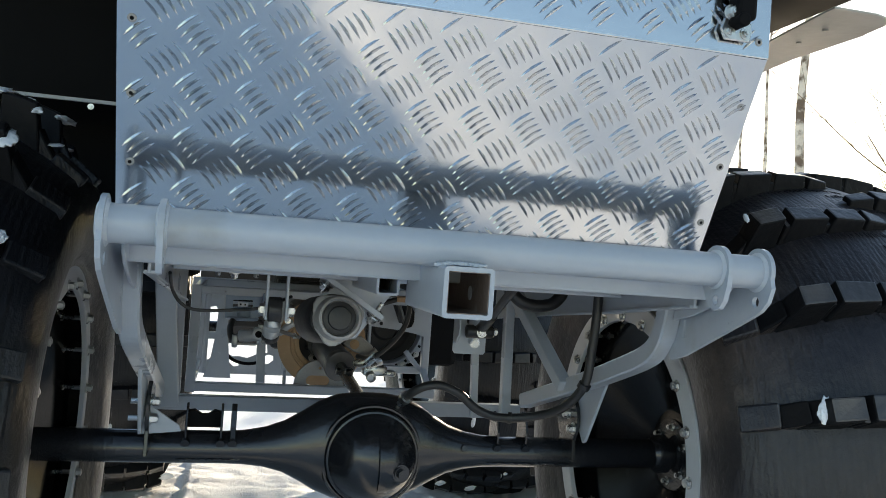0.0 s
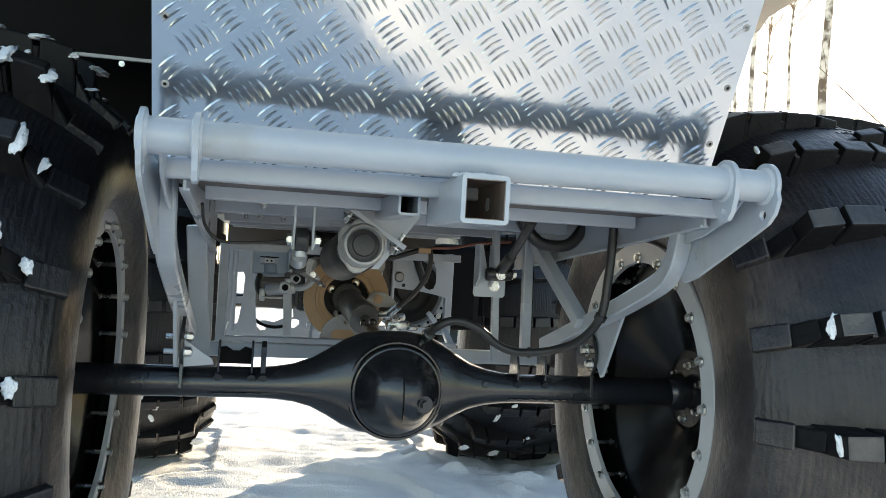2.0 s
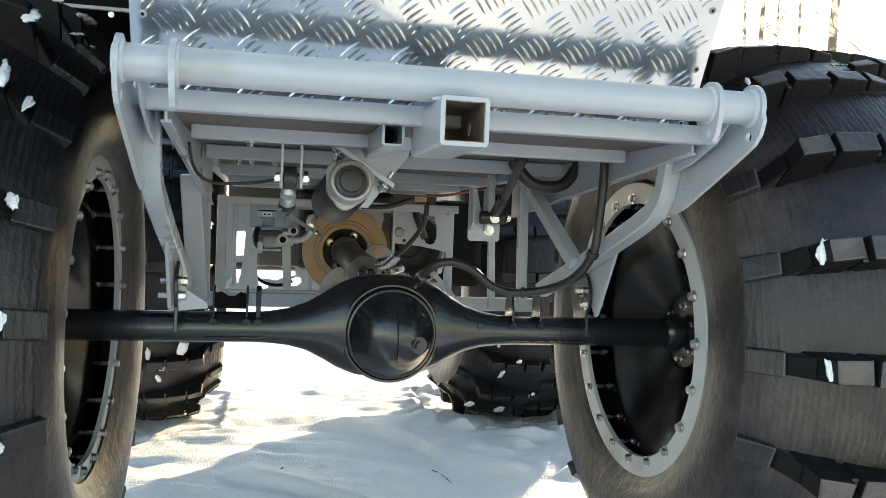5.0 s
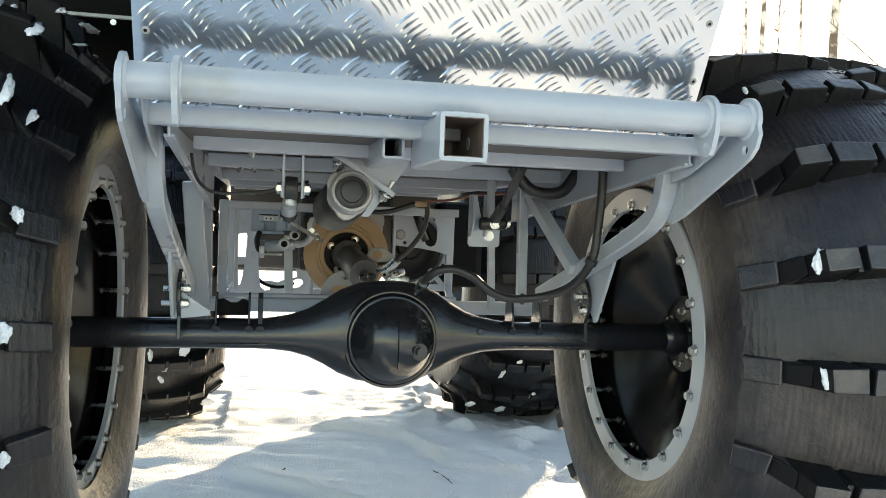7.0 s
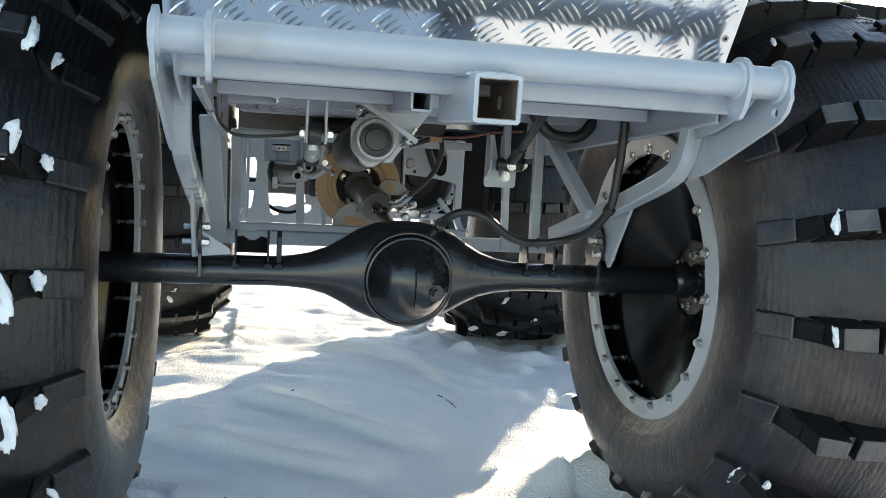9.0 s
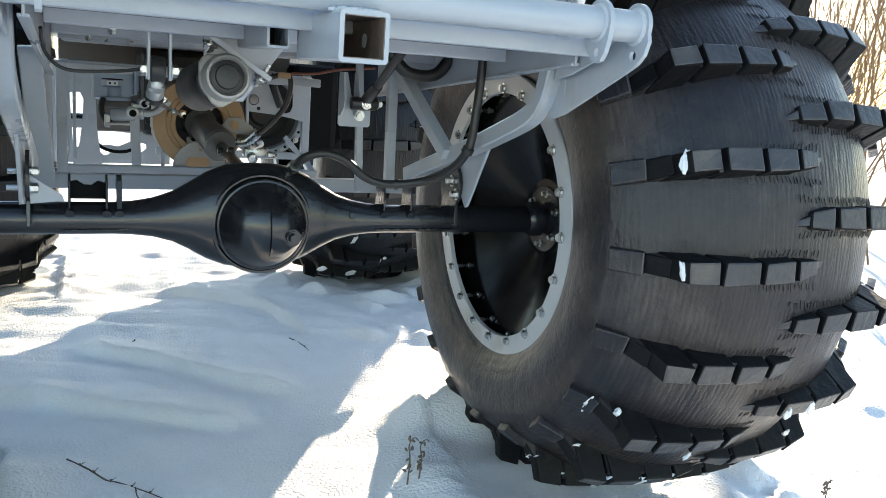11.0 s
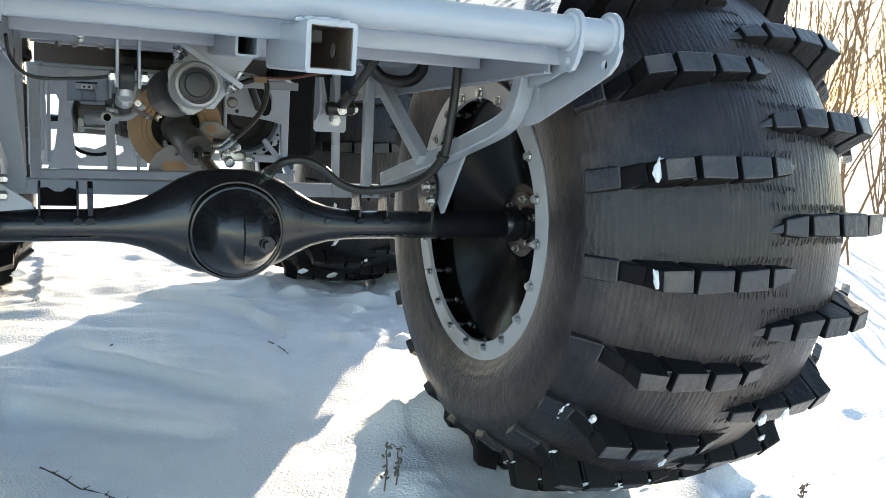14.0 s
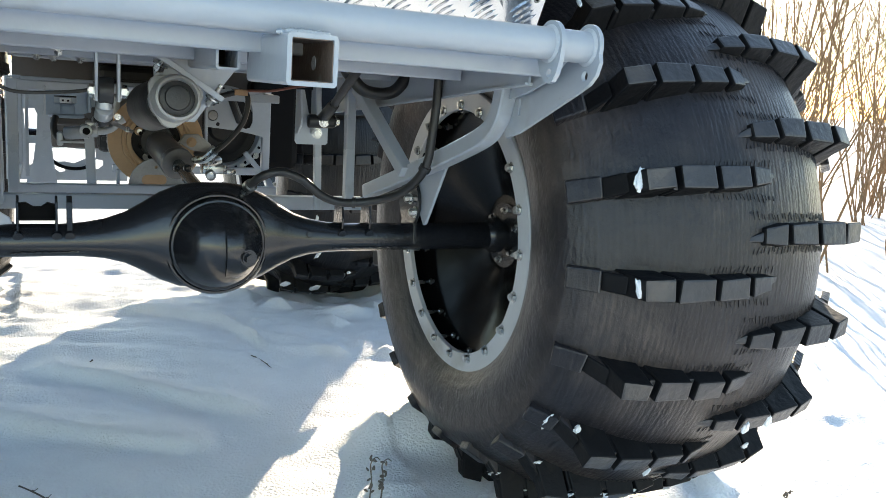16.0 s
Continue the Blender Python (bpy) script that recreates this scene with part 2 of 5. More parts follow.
def square_tube(bm, centre, w, h, wall, y0, y1):
    """An open square tube that runs along y."""
    cx, cz = centre
    rings = []
    for y, k in ((y0, 0), (y0, wall), (y1, wall), (y1, 0)):
        c = 0.006 if k == 0 else 0.002
        hw, hh = w / 2 - k, h / 2 - k
        pts = []
        for sx, sz, a0 in ((-1, -1, 180), (1, -1, 270), (1, 1, 0), (-1, 1, 90)):
            pts += [(sx * (hw - c) + c * math.cos(radians(a0 + 30 * q)), sz * (hh - c) + c * math.sin(radians(a0 + 30 * q))) for q in range(4)]
        rings.append([bm.verts.new((cx + a, y, cz + b)) for a, b in pts])
    for a, b in zip(rings, rings[1:] + rings[:1]):
        for j in range(16):
            bm.faces.new((a[j], a[(j + 1) % 16], b[(j + 1) % 16], b[j]))
    bmesh.ops.recalc_face_normals(bm, faces=bm.faces[:])
    return bm


def hexbolt(bm, p, d, r=0.008, h=0.007, washer=True, tail=0.0):
    """A bolt head with its washer at p, looking along d."""
    p, d = Vector(p), Vector(d).normalized()
    if washer:
        rod(bm, p, p + d * 0.002, r * 1.45, n=16)
    rod(bm, p + d * 0.002, p + d * (0.002 + h), r, n=6)
    rod(bm, p + d * (0.002 + h), p + d * (0.004 + h), r * 0.55, n=10)
    if tail:
        rod(bm, p, p - d * tail, r * 0.6, n=8)
    return bm


def bent_bar(bm, run, high, wide, x):
    """A bar of square section bent in the plane of y and z."""
    rings = []
    for i, p in enumerate(run):
        d = (run[min(i + 1, len(run) - 1)] - run[max(i - 1, 0)]).normalized()
        n = Vector((0, -d.z, d.y))
        rings.append([bm.verts.new(Vector((x + a * wide / 2, p.y, p.z)) + n * b * high / 2) for a, b in ((-0.8, -1), (0.8, -1), (1, -0.8), (1, 0.8), (0.8, 1), (-0.8, 1), (-1, 0.8), (-1, -0.8))])
    for a, b in zip(rings, rings[1:]):
        for j in range(8):
            bm.faces.new((a[j], a[(j + 1) % 8], b[(j + 1) % 8], b[j]))
    bm.faces.new(rings[0][::-1])
    bm.faces.new(rings[-1])
    bmesh.ops.recalc_face_normals(bm, faces=bm.faces[:])
    return bm


BM = bmesh.new
YZ = Matrix(((0, 0, 1), (1, 0, 0), (0, 1, 0)))  # (u, v, w) -> y, z, x


def yz(x):
    return Matrix.Translation((x, 0, 0)) @ YZ.to_4x4()


def xz(y):
    return Matrix.Translation((0, y, 0)) @ Matrix(((1, 0, 0), (0, 0, -1), (0, 1, 0))).to_4x4()


def cutout_plate(outline, holes, thick, place):
    """A flat plate with real openings."""
    bm = BM()
    edges = []
    for ring in [outline] + holes:
        vs = [bm.verts.new(place @ Vector((u, w, 0))) for u, w in ring]
        edges += [bm.edges.new((vs[k], vs[k - 1])) for k in range(len(vs))]
    bmesh.ops.triangle_fill(bm, edges=edges, use_beauty=True, use_dissolve=False)
    got = bmesh.ops.extrude_face_region(bm, geom=bm.faces[:])
    n = (place.to_3x3() @ Vector((0, 0, 1))) * thick
    bmesh.ops.translate(bm, vec=n, verts=[g for g in got["geom"] if isinstance(g, bmesh.types.BMVert)])
    bmesh.ops.recalc_face_normals(bm, faces=bm.faces[:])
    return bm


def slot(a, b, r):
    """The outline of a slot with round ends."""
    d = math.atan2(b[1] - a[1], b[0] - a[0])
    half = lambda c, s: [(c[0] + r * math.cos(d + s + radians(k)), c[1] + r * math.sin(d + s + radians(k))) for k in range(-90, 91, 22)]
    return half(b, 0) + half(a, math.pi)


ring = lambda c, r: [(c[0] + r * math.cos(radians(k)), c[1] + r * math.sin(radians(k))) for k in range(0, 360, 24)]


# ---- snow ----
WHEELS = ((0.95, 0.0), (-0.95, 0.0), (0.955, 2.28), (-0.85, 2.30))


DRIFTS = (((-0.42, 1.18), (-0.18, 1.01), (0.06, 0.76), (0.32, 0.60)), ((-0.72, 0.78), (-0.50, 0.76), (-0.20, 0.54), (0.12, 0.40)), ((-0.05, 1.92), (0.35, 1.56), (0.45, 1.20), (0.74, 1.08)))


def drift(x, y, line, high):
    """A wind-cut ledge: a lip that falls off towards the rear and fades out ahead."""
    if not line[0][0] < x < line[-1][0]:
        return 0.0
    for (a, ya), (b, yb) in zip(line, line[1:]):
        if a <= x <= b:
            edge = ya + (yb - ya) * (x - a) / (b - a)
    d = y - edge + 0.035 * noise.noise(Vector((x * 7, edge * 3, 2)))
    ends = min(1, (x - line[0][0]) / 0.12, (line[-1][0] - x) / 0.12)
    rise = 1 / (1 + math.exp(max(-40, min(40, -d / 0.010))))
    return high * ends * rise * math.exp(-max(0, d) / 0.22)


def snow_height(x, y):
    p = Vector((x, y, 0))
    h = 0.030 * noise.noise(p * 0.9) + 0.018 * noise.noise(p * 2.6 + Vector((7, 3, 1))) + 0.007 * noise.noise(p * 9)
    calm = 1 - 0.75 * math.exp(-((x - 0.42) / 0.45) ** 4 - ((y - 0.45) / 0.65) ** 4)
    left = 1 / (1 + math.exp(max(-40, min(40, (x + 0.12) / 0.07))))
    near = math.exp(-((x - 0.2) / 3) ** 2 - ((y - 1) / 3.5) ** 2) * calm
    h += near * 0.024 * abs(noise.noise(Vector((x * 1.1 - y * 0.6, y * 4.2 + x * 1.4, 4)))) ** 0.8
    h += near * (0.008 * noise.noise(Vector((x * 3.0, y * 14.0 + x * 3, 9))) + 0.0030 * noise.noise(p * 22))
    h += (1 - left) * (near + 0.3) * 0.010 * max(0, noise.noise(p * 17 + Vector((3, 8, 2))) - 0.18)
    h -= 0.012 * math.exp(-((x + 0.19) / 0.05) ** 2 - ((y - 0.86) / 0.05) ** 2) + 0.016 * math.exp(-((x - 0.50) / 0.06) ** 2 - ((y - 0.52) / 0.05) ** 2)
    for wx, wy in WHEELS:
        u, v = abs(x - wx) / 0.40, abs(y - wy) / 0.45
        d = max(u, v) if max(u, v) > 0 else 0
        k = math.exp(-((math.hypot(u, v) - 1.15) / 0.28) ** 2)
        h += k * ((0.030 if wy < 1 else 0.012) + calm * (1 - 0.7 * left) * (0.030 * noise.noise(p * 8) + 0.022 * noise.noise(p * 19)))
        if d < 1:
            h -= 0.02
    h += drift(x, y, DRIFTS[0], 0.058) + drift(x, y, DRIFTS[1], 0.058) + drift(x, y, DRIFTS[2], 0.040)
    lane = math.exp(-((abs(x) - 0.75) / 0.35) ** 2) * (0.15 + 0.85 * min(1, max(0, (y - 0.55) / 0.6)) if y < 2.2 else 0.15)
    lane *= calm * (1 - 0.75 * left)
    h -= 0.035 * left * math.exp(-((y - 1.75) / 0.45) ** 2 - ((x + 0.72) / 0.34) ** 2)
    h += lane * (0.045 * max(0, noise.noise(p * 8)) + 0.014 * max(0, noise.noise(p * 18)) + 0.006 * max(0, noise.noise(p * 31)))
    h += 0.14 * math.exp(-((x - 0.72) / 0.20) ** 2 - ((y - 0.29) / 0.10) ** 2) * (1 + 0.2 * noise.noise(p * 9))
    # unseen bank beside the front wheel, added to cast shade on the lit strip
    h += 0.27 * math.exp(-((x - 1.40) / 0.17) ** 2 - ((y - 1.95) / 0.40) ** 2) * (1 + 0.3 * noise.noise(p * 7))
    far = min(1, max(0, (math.hypot(x, y) - 8) / 30))
    return h - 0.05 + far * 0.5 * noise.noise(p * 0.05)


def axis(lo, hi, step, far):
    a = list(np.arange(lo, hi, step))
    d = step
    while a[-1] < far:
        d *= 1.18
        a.append(a[-1] + d)
    d = step
    while a[0] > -far:
        d *= 1.18
        a.insert(0, a[0] - d)
    return a


xs, ys = axis(-1.5, 2.4, 0.016, 700), axis(-1.2, 3.2, 0.016, 700)
verts = [(x, y, snow_height(x, y)) for y in ys for x in xs]
nx = len(xs)
faces = [(j * nx + i, j * nx + i + 1, (j + 1) * nx + i + 1, (j + 1) * nx + i) for j in range(len(ys) - 1) for i in range(nx - 1)]
me = bpy.data.meshes.new("ground")
me.from_pydata(verts, [], faces)
me.materials.append(SNOW)
me.shade_smooth()
tagged(new("ground", me), "trodden white snow with shallow drifts and tyre marks", "snow", kind="structure")

# ---- the vehicle ----
ATV = tagged(new("all_terrain_vehicle"), "all-terrain vehicle with grey frame and huge black tyres on snow", "vehicle")
AXZ = 0.647

# wheels
TREAD = [(-0.366, 0.440), (-0.358, 0.482), (-0.340, 0.514), (-0.300, 0.550), (-0.250, 0.593), (-0.200, 0.627), (-0.140, 0.653), (-0.070, 0.666)]
INNER = [(-0.350, 0.362), (-0.366, 0.395), (-0.375, 0.445), (-0.373, 0.490), (-0.356, 0.530), (-0.315, 0.560), (-0.250, 0.602), (-0.200, 0.632), (-0.140, 0.654), (-0.070, 0.666)]
BEAD = [(-0.335, 0.335), (-0.350, 0.352), (-0.362, 0.395)]
TYRE = BEAD[:1] + INNER + [(0, 0.670)] + [(-x, r) for x, r in (BEAD + TREAD)[::-1]]


def tyre_r(x):
    """The radius of the bare carcass at x."""
    line = TREAD + [(0, 0.670)]
    for (a, ra), (b, rb) in zip(line, line[1:]):
        if a <= -abs(x) <= b:
            return ra + (rb - ra) * (-abs(x) - a) / (b - a)
    return line[0][1]


def block(bm, x0, x1, t0, t1, top0, top1, w0, w1, lean=0.0, lean0=None):
    """One tread block between x0 and x1, from under the carcass to the radii top0, top1; w is its length round the tyre."""
    a = []
    for x, top, w, t, s in ((x0, top0, w0, t0, 1), (x1, top1, w1, t1, -1)):
        for r, k in ((tyre_r(x) - 0.02, 1.22), (top, 1.0)):
            for side in (-1, 1):
                a.append(bm.verts.new((x + ((lean0 if lean0 and s > 0 else lean * s) if r == top else 0), -r, t + side * w * k / 2)))
    for f in ((0, 1, 3, 2), (4, 6, 7, 5), (2, 3, 7, 6), (0, 4, 5, 1), (0, 2, 6, 4), (1, 5, 7, 3)):
        bm.faces.new([a[i] for i in f])


def lug_mesh(seed):
    """A bar of tread blocks over one half of the tread, with its low pad on the shoulder and the moulded ticks beside it."""
    rng = random.Random(seed)
    j = lambda k=0.002: rng.uniform(-k, k)
    bm = BM()
    block(bm, -0.296, -0.2255 + j(), -0.001, 0.0, 0.664 + j(), 0.682 + j(), 0.041, 0.044, 0.001, 0.013)
    block(bm, -0.2165 + j(), -0.135 + j(), 0.0, 0.001, 0.684 + j(), 0.692 + j(), 0.045, 0.044, 0.003)
    block(bm, -0.128 + j(), -0.050 + j(), 0.001, 0.002, 0.693 + j(), 0.695, 0.044, 0.043, 0.003)
    block(bm, -0.044, 0.012 + j(0.004), 0.003, 0.007, 0.694, 0.684 + j(), 0.042, 0.030, 0.003)
    block(bm, 0.010 + j(), 0.058 + j(0.006), 0.007, 0.017, 0.676 + j(), 0.662, 0.022, 0.005)
    block(bm, -0.2225, -0.050, 0.0, 0.002, 0.664, 0.682, 0.040, 0.038)
    block(bm, -0.326, -0.288, -0.001, -0.001, 0.552, 0.622 + j(), 0.036, 0.040, 0.001, 0.004)
    box(bm, (-0.340, -0.546, 0), (0.022, 0.070, 0.046), Matrix.Rotation(radians(52), 3, "Z"))
    bmesh.ops.recalc_face_normals(bm, faces=bm.faces[:])
    sharp = [e for e in bm.edges if not e.is_boundary and e.calc_face_angle(0) > 0.6]
    for v in bm.verts:
        v.co += Vector((j(0.003), j(0.0022), j(0.0028)))
    bmesh.ops.bevel(bm, geom=sharp, offset=0.0038, segments=2, affect="EDGES", profile=0.5)
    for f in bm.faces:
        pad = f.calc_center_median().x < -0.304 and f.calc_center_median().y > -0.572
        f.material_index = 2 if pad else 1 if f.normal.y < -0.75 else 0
    blocks = set(bm.faces)
    for k in range(34):
        x = -0.285 + 0.0094 * k + j(0.002)
        for side in (-1, 1):
            z = side * (0.030 + rng.uniform(0, 0.006))
            box(bm, (x, -tyre_r(x) + 0.0022, z), (0.0030, 0.005, rng.uniform(0.008, 0.018)), Matrix.Rotation(radians(18 * side + rng.uniform(-12, 12)), 3, "Y"))
    for f in bm.faces:
        if f not in blocks:
            f.material_index = 2
    me = bpy.data.meshes.new("tread_lug")
    bm.to_mesh(me)
    bm.free()
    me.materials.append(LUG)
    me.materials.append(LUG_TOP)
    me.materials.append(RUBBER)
    return me


def tyre_mesh():
    bm = lathe(BM(), TYRE, 128)
    me = bpy.data.meshes.new("tyre")
    bm.to_mesh(me)
    bm.free()
    me.materials.append(RUBBER)
    me.shade_smooth()
    return me


def rim_mesh():
    bm = lathe(BM(), [(-0.330, 0.338), (-0.296, 0.338), (-0.290, 0.330), (-0.212, 0.104), (-0.206, 0.094), (-0.206, 0.0)], 96)
    lathe(bm, [(0.350, 0.336), (0.20, 0.336), (-0.15, 0.12), (-0.15, 0.0)], 96)
    me = bpy.data.meshes.new("wheel")
    bm.to_mesh(me)
    bm.free()
    me.materials.append(RIM)
    me.shade_smooth()
    me.set_sharp_from_angle(angle=radians(30))
    return me


def ring_mesh():
    bm = lathe(BM(), [(-0.352, 0.303), (-0.354, 0.305), (-0.354, 0.352), (-0.351, 0.354), (-0.342, 0.354), (-0.342, 0.303)], 96, closed=True)
    me = bpy.data.meshes.new("beadlock_ring")
    bm.to_mesh(me)
    bm.free()
    me.materials.append(RING)
    me.shade_smooth()
    me.set_sharp_from_angle(angle=radians(30))
    return me


def bolt_mesh():
    bm = hexbolt(BM(), (-0.354, 0, 0), (-1, 0, 0), 0.0088, 0.009, True, 0.066)
    rod(bm, (-0.305, 0, 0), (-0.298, 0, 0), 0.009, n=6)
    me = bpy.data.meshes.new("bolt")
    bm.to_mesh(me)
    bm.free()
    me.materials.append(ZINC)
    return me


LUG_ME = [lug_mesh(k) for k in range(4)]


def shaded(me):
    """The same mesh in the darker rubber that has the shade in its colour."""
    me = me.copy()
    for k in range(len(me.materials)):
        me.materials[k] = SHADED if me.materials[k] == RUBBER else LUG if me.materials[k] == LUG else SHADED_TOP
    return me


TYRE_ME, RIM_ME, RING_ME, BOLT_ME = tyre_mesh(), rim_mesh(), ring_mesh(), bolt_mesh()


def wheel(x, y, z, turn, lug_at, bolt_at, label, lugs, tyre, deep=0.004):
    """A wheel whose open side looks along its own -x. lug_at, bolt_at: where the tread and the ring begin, in degrees."""
    w = new("wheel", RIM_ME)
    w.parent = ATV
    w.matrix_basis = pose(x, y, z, 0, 0, turn)
    tagged(w, label)

    def sub(name, data, m=Matrix(), lab=""):
        o = new(name, data)
        o.parent = w
        o.matrix_basis = m
        return tagged(o, lab)

    sub("tyre", tyre, Matrix(), "huge black off-road tyre, dusty and scuffed")
    ring_at = Matrix.Translation((deep, -0.005, 0.008)) @ pose(0, 0, 0, 0, -1.2, 0)
    sub("beadlock_ring", RING_ME, ring_at, "grey painted ring clamping the tyre bead")
    for k in range(20):
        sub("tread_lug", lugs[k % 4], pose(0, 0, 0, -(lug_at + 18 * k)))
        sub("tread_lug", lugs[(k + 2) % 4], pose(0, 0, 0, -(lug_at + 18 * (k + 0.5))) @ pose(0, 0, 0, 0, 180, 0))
    for k in range(20):
        a = radians(bolt_at + 18 * k)
        sub("bolt", BOLT_ME, ring_at @ Matrix.Translation((0, -0.3146 * math.sin(a), -0.3146 * math.cos(a))))
    return w


W_RR = wheel(0.95, 0.0, 0.66, 0, 1.0, 1.35, "huge rear wheel with black dish and bolted grey ring", LUG_ME, TYRE_ME)
SHADED_LUGS, SHADED_TYRE = [shaded(m) for m in LUG_ME], shaded(TYRE_ME)
W_RL = wheel(-0.964, 0.0, 0.66, 180, 174.0, 9.3, "huge rear wheel with snow packed between its lugs", SHADED_LUGS, SHADED_TYRE, 0.018)
W_FR = wheel(0.955, 2.28, 0.62, 5, 5.0, 0.0, "huge front wheel standing in clumped snow", SHADED_LUGS, SHADED_TYRE)
W_FL = wheel(-0.85, 2.30, 0.61, 185, 12.0, 0.0, "huge front wheel standing in clumped snow", SHADED_LUGS, SHADED_TYRE)

# rear axle: a banjo housing lofted along x
bm = BM()
rings = []
stations = [(-0.80, 0), (-0.30, 0), (-0.26, 0.02), (-0.22, 0.08), (-0.18, 0.22), (-0.145, 0.45), (-0.11, 0.72), (-0.07, 0.93), (-0.03, 1), (0.03, 1), (0.07, 0.93), (0.11, 0.72), (0.145, 0.45),
            (0.18, 0.22), (0.22, 0.08), (0.26, 0.02), (0.30, 0), (0.80, 0)]
for x, k in stations:
    up, down, ry = 0.037 + 0.091 * k ** 0.85, 0.030 + 0.076 * k, 0.034 + 0.030 * k
    rings.append([bm.verts.new((x, ry * math.cos(a), AXZ + (up if math.sin(a) > 0 else down) * math.sin(a))) for a in (2 * math.pi * j / 40 for j in range(40))])
for a, b in zip(rings, rings[1:]):
    for j in range(40):
        bm.faces.new((a[j], a[(j + 1) % 40], b[(j + 1) % 40], b[j]))
bm.faces.new(rings[0][::-1])
bm.faces.new(rings[-1])
bmesh.ops.recalc_face_normals(bm, faces=bm.faces[:])
housing = part("axle_housing", bm, BLACK, ATV, "black painted banjo axle housing", True)
back = Matrix(((0, 1, 0), (-1, 0, 0), (0, 0, 1))).to_4x4()  # lathe axis x -> -y
cover = part("differential_cover", lathe(BM(), [(0.02, 0.111), (0.050, 0.111), (0.054, 0.108), (0.054, 0.1045), (0.050, 0.103), (0.054, 0.1015), (0.062, 0.1005), (0.066, 0.098), (0.067, 0.094), (0.071, 0.091), (0.098, 0.078), (0.118, 0.060), (0.130, 0.038), (0.136, 0.015), (0.137, 0.0)], 64,
                                          Matrix.Translation((0.004, 0, AXZ)) @ back), BLACK, ATV, "domed black differential cover", True)
bm = lathe(BM(), [(0.068, 0.086), (0.077, 0.092), (0.106, 0.082), (0.1265, 0.0625), (0.1390, 0.039), (0.1448, 0.015), (0.1456, 0.0)], 64, Matrix.Translation((0.004, 0, AXZ)) @ back)
bmesh.ops.bisect_plane(bm, geom=bm.verts[:] + bm.edges[:] + bm.faces[:], plane_co=(0.020, 0, 0), plane_no=(1, 0, 0.02), clear_inner=True)
for v in bm.verts:
    v.co.z = AXZ + (v.co.z - AXZ) * 0.84
part("filler_boss", bm, BLACK, cover, "", True)
bm = rod(BM(), (0.050, -0.118, AXZ - 0.014), (0.053, -0.137, AXZ - 0.014), 0.0195, n=28, bevel=0.0015)
rod(bm, (0.053, -0.137, AXZ - 0.014), (0.0535, -0.140, AXZ - 0.014), 0.0145, n=24)
rod(bm, (0.0535, -0.140, AXZ - 0.014), (0.055, -0.149, AXZ - 0.014), 0.0105, n=6)
part("filler_plug", bm, BLACK, cover, "black hexagonal filler plug")
bm = rod(BM(), (0.004, 0, AXZ + 0.005), (0.026, 0.17, AXZ + 0.048), 0.070, 0.032, 24, 0.006)
part("pinion_nose", bm, BLACK, housing, smooth=True)

rng = random.Random(31)
for lo, hi in ((0.27, 0.47), (-0.40, -0.27)):
    bm = hose(BM(), [(lo + (hi - lo) * k / 24, -0.0295 + rng.uniform(-0.0008, 0.0008), AXZ - 0.0165 + rng.uniform(-0.0012, 0.0012)) for k in range(25)], 0.0020, 8, 3)
    part("weld_ridge", bm, BLACK, housing, "ragged weld along the axle tube", True)
part("drain_boss", rod(BM(), (0.212, -0.030, AXZ + 0.016), (0.213, -0.039, AXZ + 0.018), 0.0095, 0.007, 16, bevel=0.001), BLACK, housing)

# axle ends: hub flanges with their nuts
for s in (1, -1):
    m = Matrix.Diagonal((s, 1, 1, 1))
    bm = lathe(BM(), [(0.68, 0.03), (0.70, 0.044), (0.722, 0.046), (0.725, 0.036), (0.738, 0.036), (0.740, 0.084), (0.746, 0.084), (0.748, 0.06), (0.76, 0.0)], 40, Matrix.Translation((0, 0, AXZ + 0.004)) @ m)
    hub = part("hub_flange", bm, BLACK, ATV, "black hub flange at the end of the axle", True)
    for k in range(6):
        a = radians(60 * k + 35)
        part("hub_nut", hexbolt(BM(), (s * 0.740, 0.066 * math.cos(a), AXZ + 0.004 + 0.066 * math.sin(a)), (-s, 0, 0), 0.0068, 0.012), ZINC, hub)

# bumper bar, its end discs and side plates
BY, BZ, BR = -0.704, 1.091, 0.0252  # the tube's axis and radius
part("bumper_bar", rod(BM(), (-0.472, BY, BZ), (0.458, BY, BZ), BR, n=48), PAINT, ATV, "round grey bumper tube", True)


def disc_outline():
    """A lobe round the tube with a tongue below it, in y and z."""
    pts = [(BY + 0.036 * math.cos(radians(a)), BZ + 0.036 * math.sin(radians(a))) for a in range(10, 200, 8)]
    return pts + [(BY - 0.033, 1.066), (BY - 0.026, 1.045), (BY - 0.016, 1.033), (BY - 0.004, 1.030), (BY + 0.008, 1.034), (BY + 0.020, 1.046), (BY + 0.032, 1.068)]


